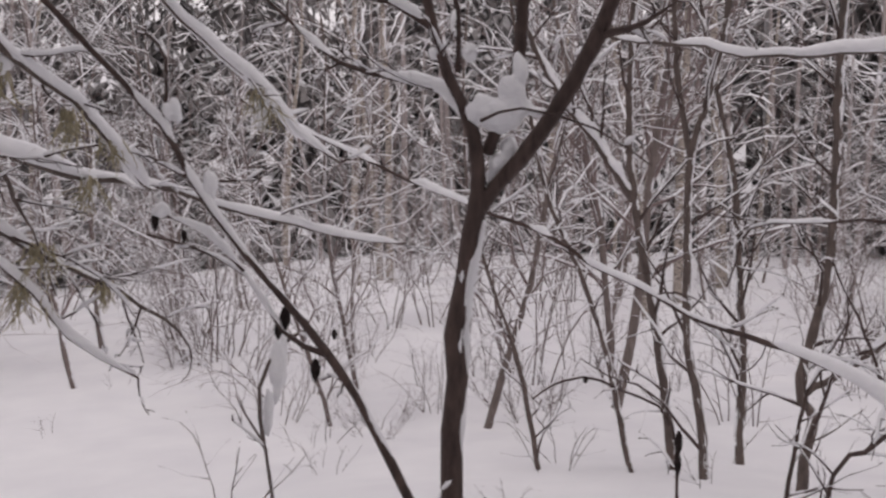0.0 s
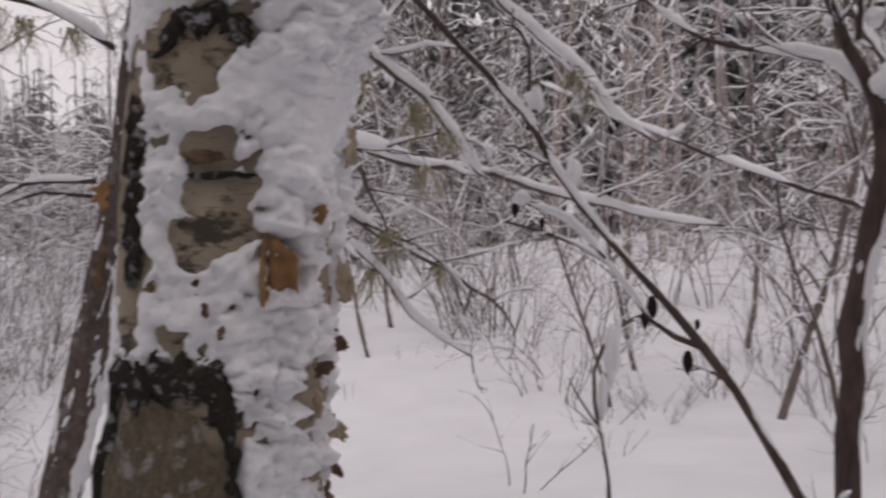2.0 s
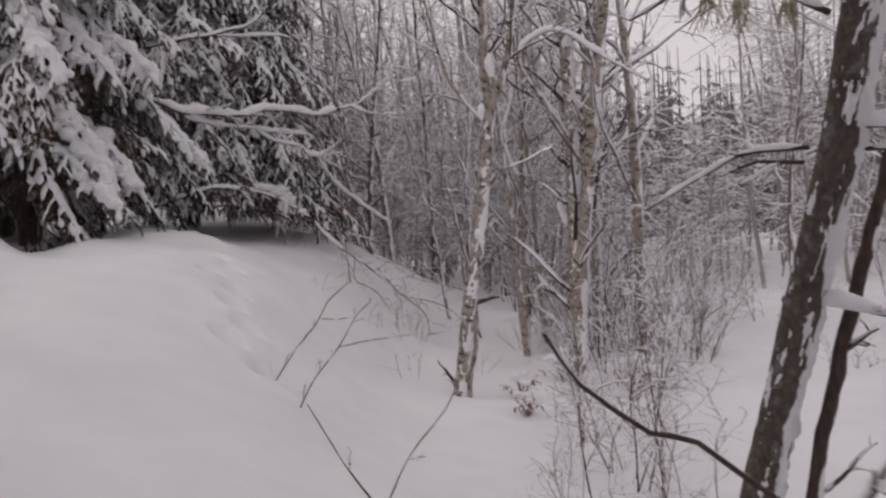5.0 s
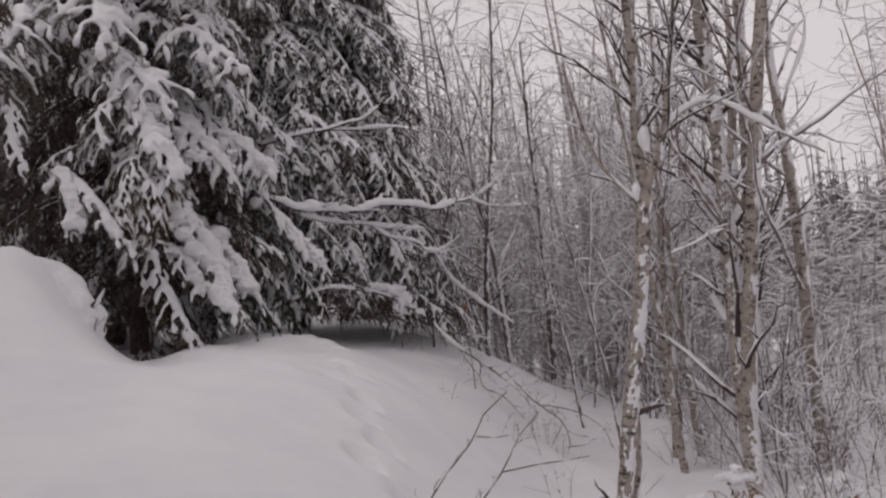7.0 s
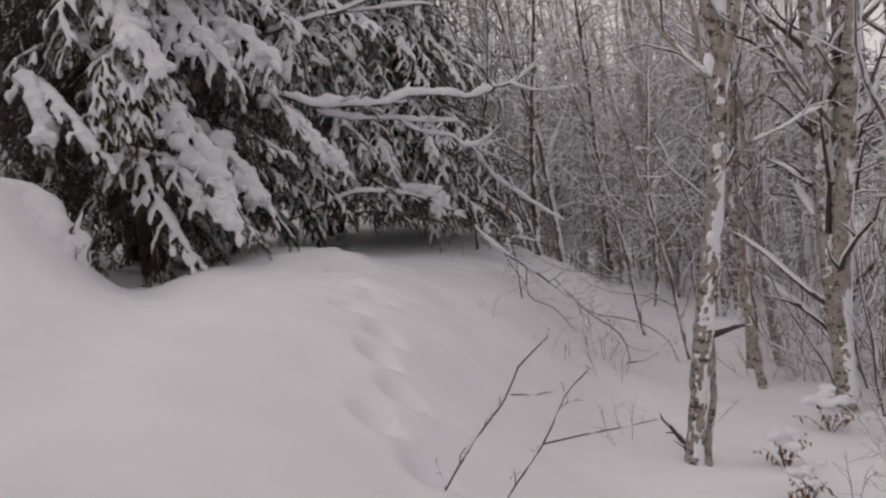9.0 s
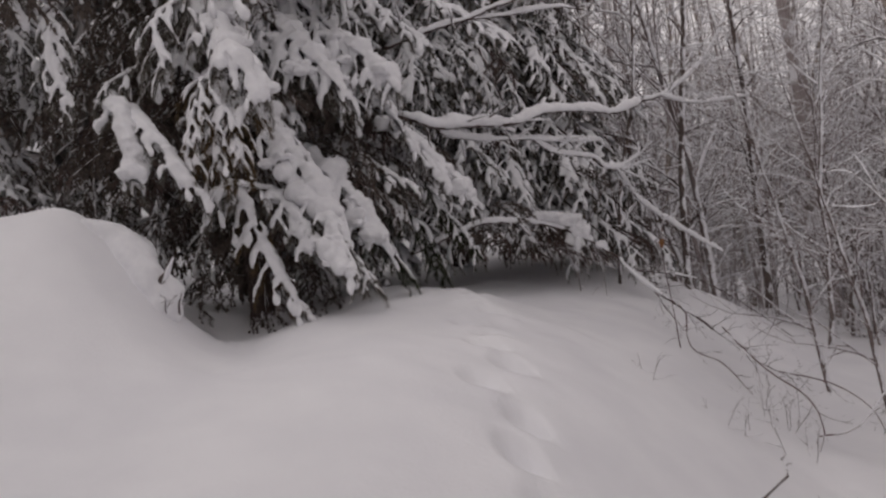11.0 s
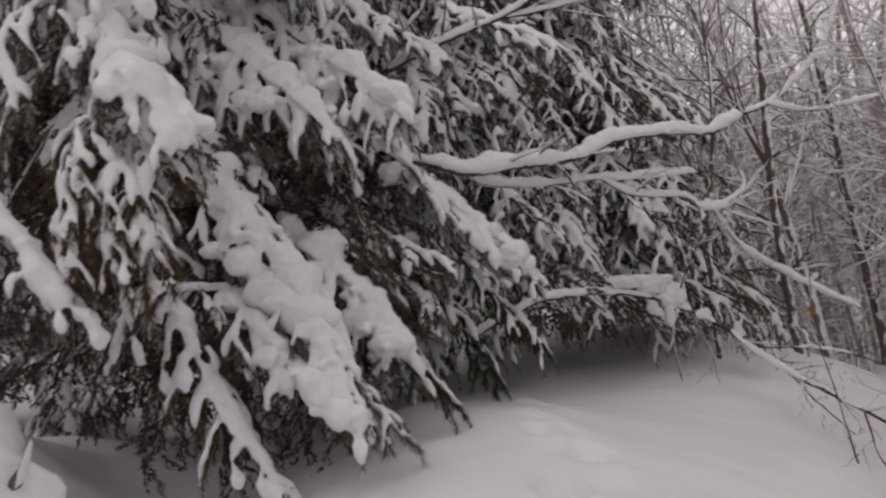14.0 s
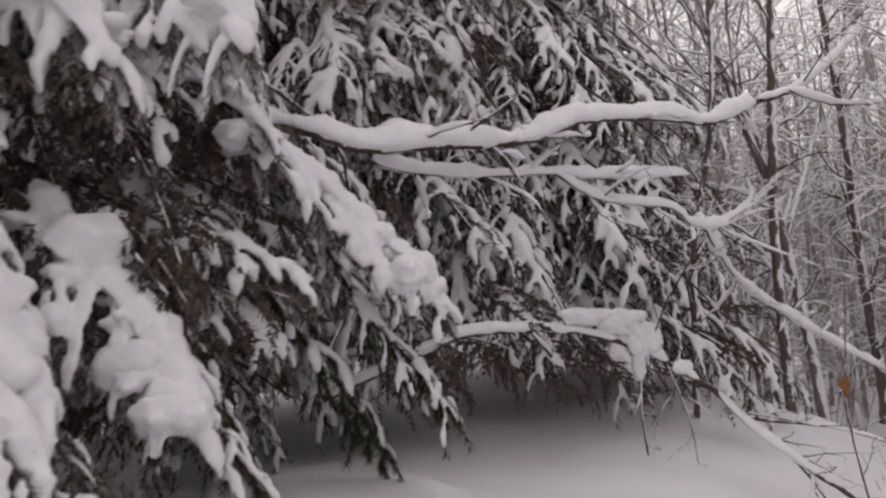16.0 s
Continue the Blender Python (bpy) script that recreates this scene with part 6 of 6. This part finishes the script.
    return tree


big = spruce(7, -11.5, 0.75, 14.0, 2.3, "large spruce with drooping boughs heavily laden with fresh snow", NEAR_BOUGHS, 8.6, 1.9, 0.5, 5, 85, 5, 0.6, 22, True)
tall_spruce = spruce(8, -14.3, 3.4, 14.0, 3.6, "dense spruce bowed under snow with dark lower boughs", FAR_BOUGHS, 7.8, 1.2, 0.5, 18, 105, 8, 0.3, 24)
spruce(9, -13.6, 0.6, 14.0, 2.8, "shaded spruce standing behind another, snow on its boughs", FAR_BOUGHS, 8.0, 1.2, 0.75, 10, 80, 5, low=12)
spruce(10, -13.3, -2.6, 13.0, 2.6, "dark snowy spruce at the back of the group", FAR_BOUGHS, 5.5, 1.6, 0.9, 25, 70, 4, 0.4, 6)


# snowless dark boughs added to hide the trunk and darken the hollow
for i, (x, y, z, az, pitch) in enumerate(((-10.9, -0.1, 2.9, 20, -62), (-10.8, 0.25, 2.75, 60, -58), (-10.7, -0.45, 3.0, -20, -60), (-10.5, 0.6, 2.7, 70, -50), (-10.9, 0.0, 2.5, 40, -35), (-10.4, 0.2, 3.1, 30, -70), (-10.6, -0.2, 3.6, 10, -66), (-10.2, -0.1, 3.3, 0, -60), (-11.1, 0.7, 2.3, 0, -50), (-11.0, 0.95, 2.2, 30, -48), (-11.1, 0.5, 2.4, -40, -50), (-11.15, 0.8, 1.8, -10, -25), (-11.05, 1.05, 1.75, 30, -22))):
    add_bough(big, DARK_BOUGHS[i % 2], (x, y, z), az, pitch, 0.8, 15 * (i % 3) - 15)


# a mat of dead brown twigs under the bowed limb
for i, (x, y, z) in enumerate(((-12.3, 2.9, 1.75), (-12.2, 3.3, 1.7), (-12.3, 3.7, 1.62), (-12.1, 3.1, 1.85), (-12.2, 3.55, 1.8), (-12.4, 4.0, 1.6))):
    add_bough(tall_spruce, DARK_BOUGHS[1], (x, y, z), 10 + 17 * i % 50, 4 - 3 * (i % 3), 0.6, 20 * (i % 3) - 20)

# higher boughs, largely out of view, added to overhang and shade the lower ones
for i, (x, y, z, az, pitch, size) in enumerate(((-10.9, 0.2, 5.3, 10, -14, 1.35), (-10.8, 0.6, 5.0, 35, -18, 1.3), (-10.9, -0.2, 5.0, -15, -16, 1.3), (-10.7, 0.9, 4.7, 60, -22, 1.1), (-10.5, -0.5, 4.6, -5, -14, 1.2), (-10.6, 0.3, 4.5, 15, -10, 1.15), (-10.8, 0.0, 5.9, 20, -12, 1.4), (-10.6, 0.7, 5.7, 50, -14, 1.2), (-10.3, -0.9, 4.4, 5, -18, 1.1), (-10.4, -1.3, 4.3, 15, -12, 1.2), (-10.2, -0.4, 4.1, -10, -8, 1.1), (-10.6, -1.0, 5.0, 10, -10, 1.3))):
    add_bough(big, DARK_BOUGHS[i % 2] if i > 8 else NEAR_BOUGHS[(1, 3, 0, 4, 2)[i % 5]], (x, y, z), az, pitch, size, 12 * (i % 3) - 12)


# the boughs that hang out nearest the walk, each along its own line: (points, width, load, pad, pillows, needles)
def hero_bough(tree, seed, points, width, load, pad, pillows, needle_mat=None, hang=1.2, gap=0.075):
    base = np.array(points[0], float)
    meshes = bough_mesh(seed, np.array(points, float) - base, width, 0.0105, gap, load, pad, 9, 0.0030, 0.4, pillows, needle_mat, True, hang)
    add_bough(tree, meshes, tuple(base), 0, 0, 1.0)


for i, spec in enumerate((
        ([(-10.95, 1.0, 4.3), (-10.75, 1.24, 4.1), (-10.52, 1.52, 3.77), (-10.2, 1.74, 3.41), (-9.97, 1.99, 3.11)], 0.55, 1.25, 1.5, 6, None, 1.7),
        ([(-10.8, 0.85, 4.15), (-10.55, 1.0, 3.9), (-10.25, 1.2, 3.6), (-10.0, 1.38, 3.28), (-9.85, 1.55, 2.98)], 0.5, 1.15, 1.4, 5, None, 1.6),
        ([(-9.8, 0.45, 4.15), (-9.46, 0.53, 3.81), (-9.16, 0.63, 3.43), (-8.95, 0.74, 3.12), (-8.84, 0.86, 2.81)], 0.34, 1.05, 1.4, 7, None, 1.4),
        ([(-9.6, 0.5, 3.85), (-9.37, 0.5, 3.71), (-9.21, 0.27, 3.54), (-9.12, 0.22, 3.34), (-9.03, 0.26, 3.09)], 0.26, 0.75, 0.8, 0),
        ([(-9.41, 0.34, 3.42), (-9.35, 0.09, 3.23), (-9.39, -0.11, 3.11), (-9.42, -0.25, 3.0)], 0.22, 0.55, 0.5, 0),
        ([(-9.17, 0.63, 3.07), (-9.0, 0.48, 2.99), (-8.92, 0.4, 2.69), (-8.94, 0.34, 2.41)], 0.20, 0.62, 0.6, 0, RUST_NEEDLE),
        ([(-9.18, 0.62, 2.98), (-8.96, 0.73, 2.81), (-8.88, 0.68, 2.57), (-8.89, 0.7, 2.34)], 0.17, 0.6, 0.6, 0, RUST_NEEDLE),
        ([(-9.17, 0.67, 2.95), (-8.89, 0.59, 2.75), (-8.86, 0.54, 2.53), (-8.86, 0.54, 2.33)], 0.17, 0.62, 0.6, 0, RUST_NEEDLE),
        ([(-10.3, 0.75, 3.3), (-10.04, 0.9, 3.04), (-9.74, 1.0, 2.66), (-9.57, 1.17, 2.34), (-9.32, 1.25, 2.0), (-9.02, 1.32, 1.61)], 0.34, 1.1, 1.6, 11),
        ([(-10.31, 1.21, 2.68), (-10.09, 1.38, 2.4), (-9.98, 1.57, 2.11), (-9.86, 1.72, 1.84)], 0.32, 1.1, 1.6, 9),
        ([(-9.67, 0.87, 2.32), (-9.46, 0.98, 2.13), (-9.35, 1.08, 1.96), (-9.24, 1.18, 1.79)], 0.24, 1.05, 1.2, 4),
        ([(-9.67, 0.87, 2.32), (-9.51, 0.66, 2.31), (-9.41, 0.72, 2.01), (-9.3, 0.83, 1.68), (-9.19, 1.04, 1.30)], 0.20, 0.85, 0.8, 0, RUST_NEEDLE),
        ([(-9.49, 0.72, 2.33), (-9.42, 0.54, 2.33), (-9.39, 0.45, 2.2), (-9.41, 0.38, 2.09)], 0.15, 0.8, 0.8, 0),
        ([(-10.62, 1.66, 3.25), (-10.58, 1.98, 2.94), (-10.56, 2.23, 2.61), (-10.53, 2.47, 2.33), (-10.51, 2.7, 2.03)], 0.30, 1.1, 1.5, 5),
        ([(-10.68, 1.4, 2.83), (-10.55, 1.64, 2.6), (-10.42, 1.88, 2.41), (-10.29, 2.12, 2.25)], 0.26, 0.95, 0.8, 1),
        ([(-10.8, 1.2, 2.5), (-10.6, 1.5, 2.35), (-10.45, 1.8, 2.2), (-10.35, 2.0, 2.02)], 0.26, 0.95, 0.8, 1),
        ([(-9.4, -0.15, 3.02), (-9.09, -0.05, 2.82), (-8.99, -0.0, 2.58), (-9.0, -0.01, 2.3)], 0.10, 1.1, 1.2, 2),
        ([(-9.39, -0.04, 2.94), (-9.07, 0.08, 2.75), (-8.96, 0.24, 2.49), (-8.84, 0.41, 2.22)], 0.09, 1.1, 0.9, 0),
        ([(-9.62, -0.46, 3.78), (-9.33, -0.47, 3.47), (-9.24, -0.47, 3.2), (-9.13, -0.36, 2.89)], 0.12, 0.65, 0.8, 0),
        ([(-11.3, 1.7, 4.5), (-11.15, 1.85, 4.36), (-10.93, 2.01, 4.04), (-10.81, 2.23, 3.8), (-10.68, 2.47, 3.53)], 0.30, 1.0, 1.0, 1),
        ([(-11.62, 2.73, 4.27), (-11.39, 2.98, 4.02), (-11.26, 3.22, 3.83), (-11.13, 3.44, 3.63)], 0.28, 0.95, 0.9, 0),
        ([(-10.62, 1.91, 2.35), (-10.7, 2.06, 2.08), (-10.85, 2.25, 1.78), (-11.05, 2.44, 1.42)], 0.24, 0.55, 0.5, 0, GREEN_NEEDLE),
        ([(-10.28, 1.53, 2.29), (-10.06, 1.69, 1.95), (-9.96, 1.79, 1.72), (-9.95, 1.91, 1.5)], 0.24, 0.5, 0.4, 0, GREEN_NEEDLE),
        ([(-10.77, 2.24, 2.41), (-10.66, 2.38, 2.08), (-10.64, 2.56, 1.85), (-10.63, 2.68, 1.65)], 0.22, 0.55, 0.5, 0, GREEN_NEEDLE),
        ([(-9.74, 1.18, 2.08), (-9.52, 1.3, 1.83), (-9.41, 1.43, 1.65), (-9.4, 1.54, 1.48)], 0.22, 0.5, 0.4, 0))):
    hero_bough(big, 400 + i, *spec)

# deep pillows of snow that weigh the nearest boughs down
snow_mass(big, [((-9.52, 1.1, 2.25), (0.17, 0.19, 0.13)), ((-9.42, 1.22, 2.1), (0.15, 0.16, 0.14)), ((-9.6, 0.98, 2.42), (0.12, 0.12, 0.1))], 81, "snow_pillow", 0.12, "deep rounded pillow of snow on a bough")
snow_mass(big, [((-9.95, 1.5, 2.06), (0.13, 0.15, 0.1)), ((-9.88, 1.63, 1.92), (0.12, 0.13, 0.11))], 82, "snow_pillow", 0.12, "deep rounded pillow of snow on a bough")
snow_mass(big, [((-9.15, 1.2, 1.8), (0.11, 0.12, 0.1)), ((-9.05, 1.27, 1.68), (0.09, 0.1, 0.09))], 83, "snow_pillow", 0.14, "rounded pillow of snow near a bough tip")
snow_mass(big, [((-10.56, 2.45, 2.36), (0.1, 0.12, 0.07)), ((-10.53, 2.6, 2.18), (0.1, 0.11, 0.09))], 84, "snow_pillow", 0.14, "rounded pillow of snow near a bough tip")
snow_mass(big, [((-9.16, 0.62, 3.42), (0.11, 0.13, 0.09)), ((-9.05, 0.7, 3.26), (0.12, 0.12, 0.1))], 85, "snow_pillow", 0.14, "rounded pillow of snow high on a bough")
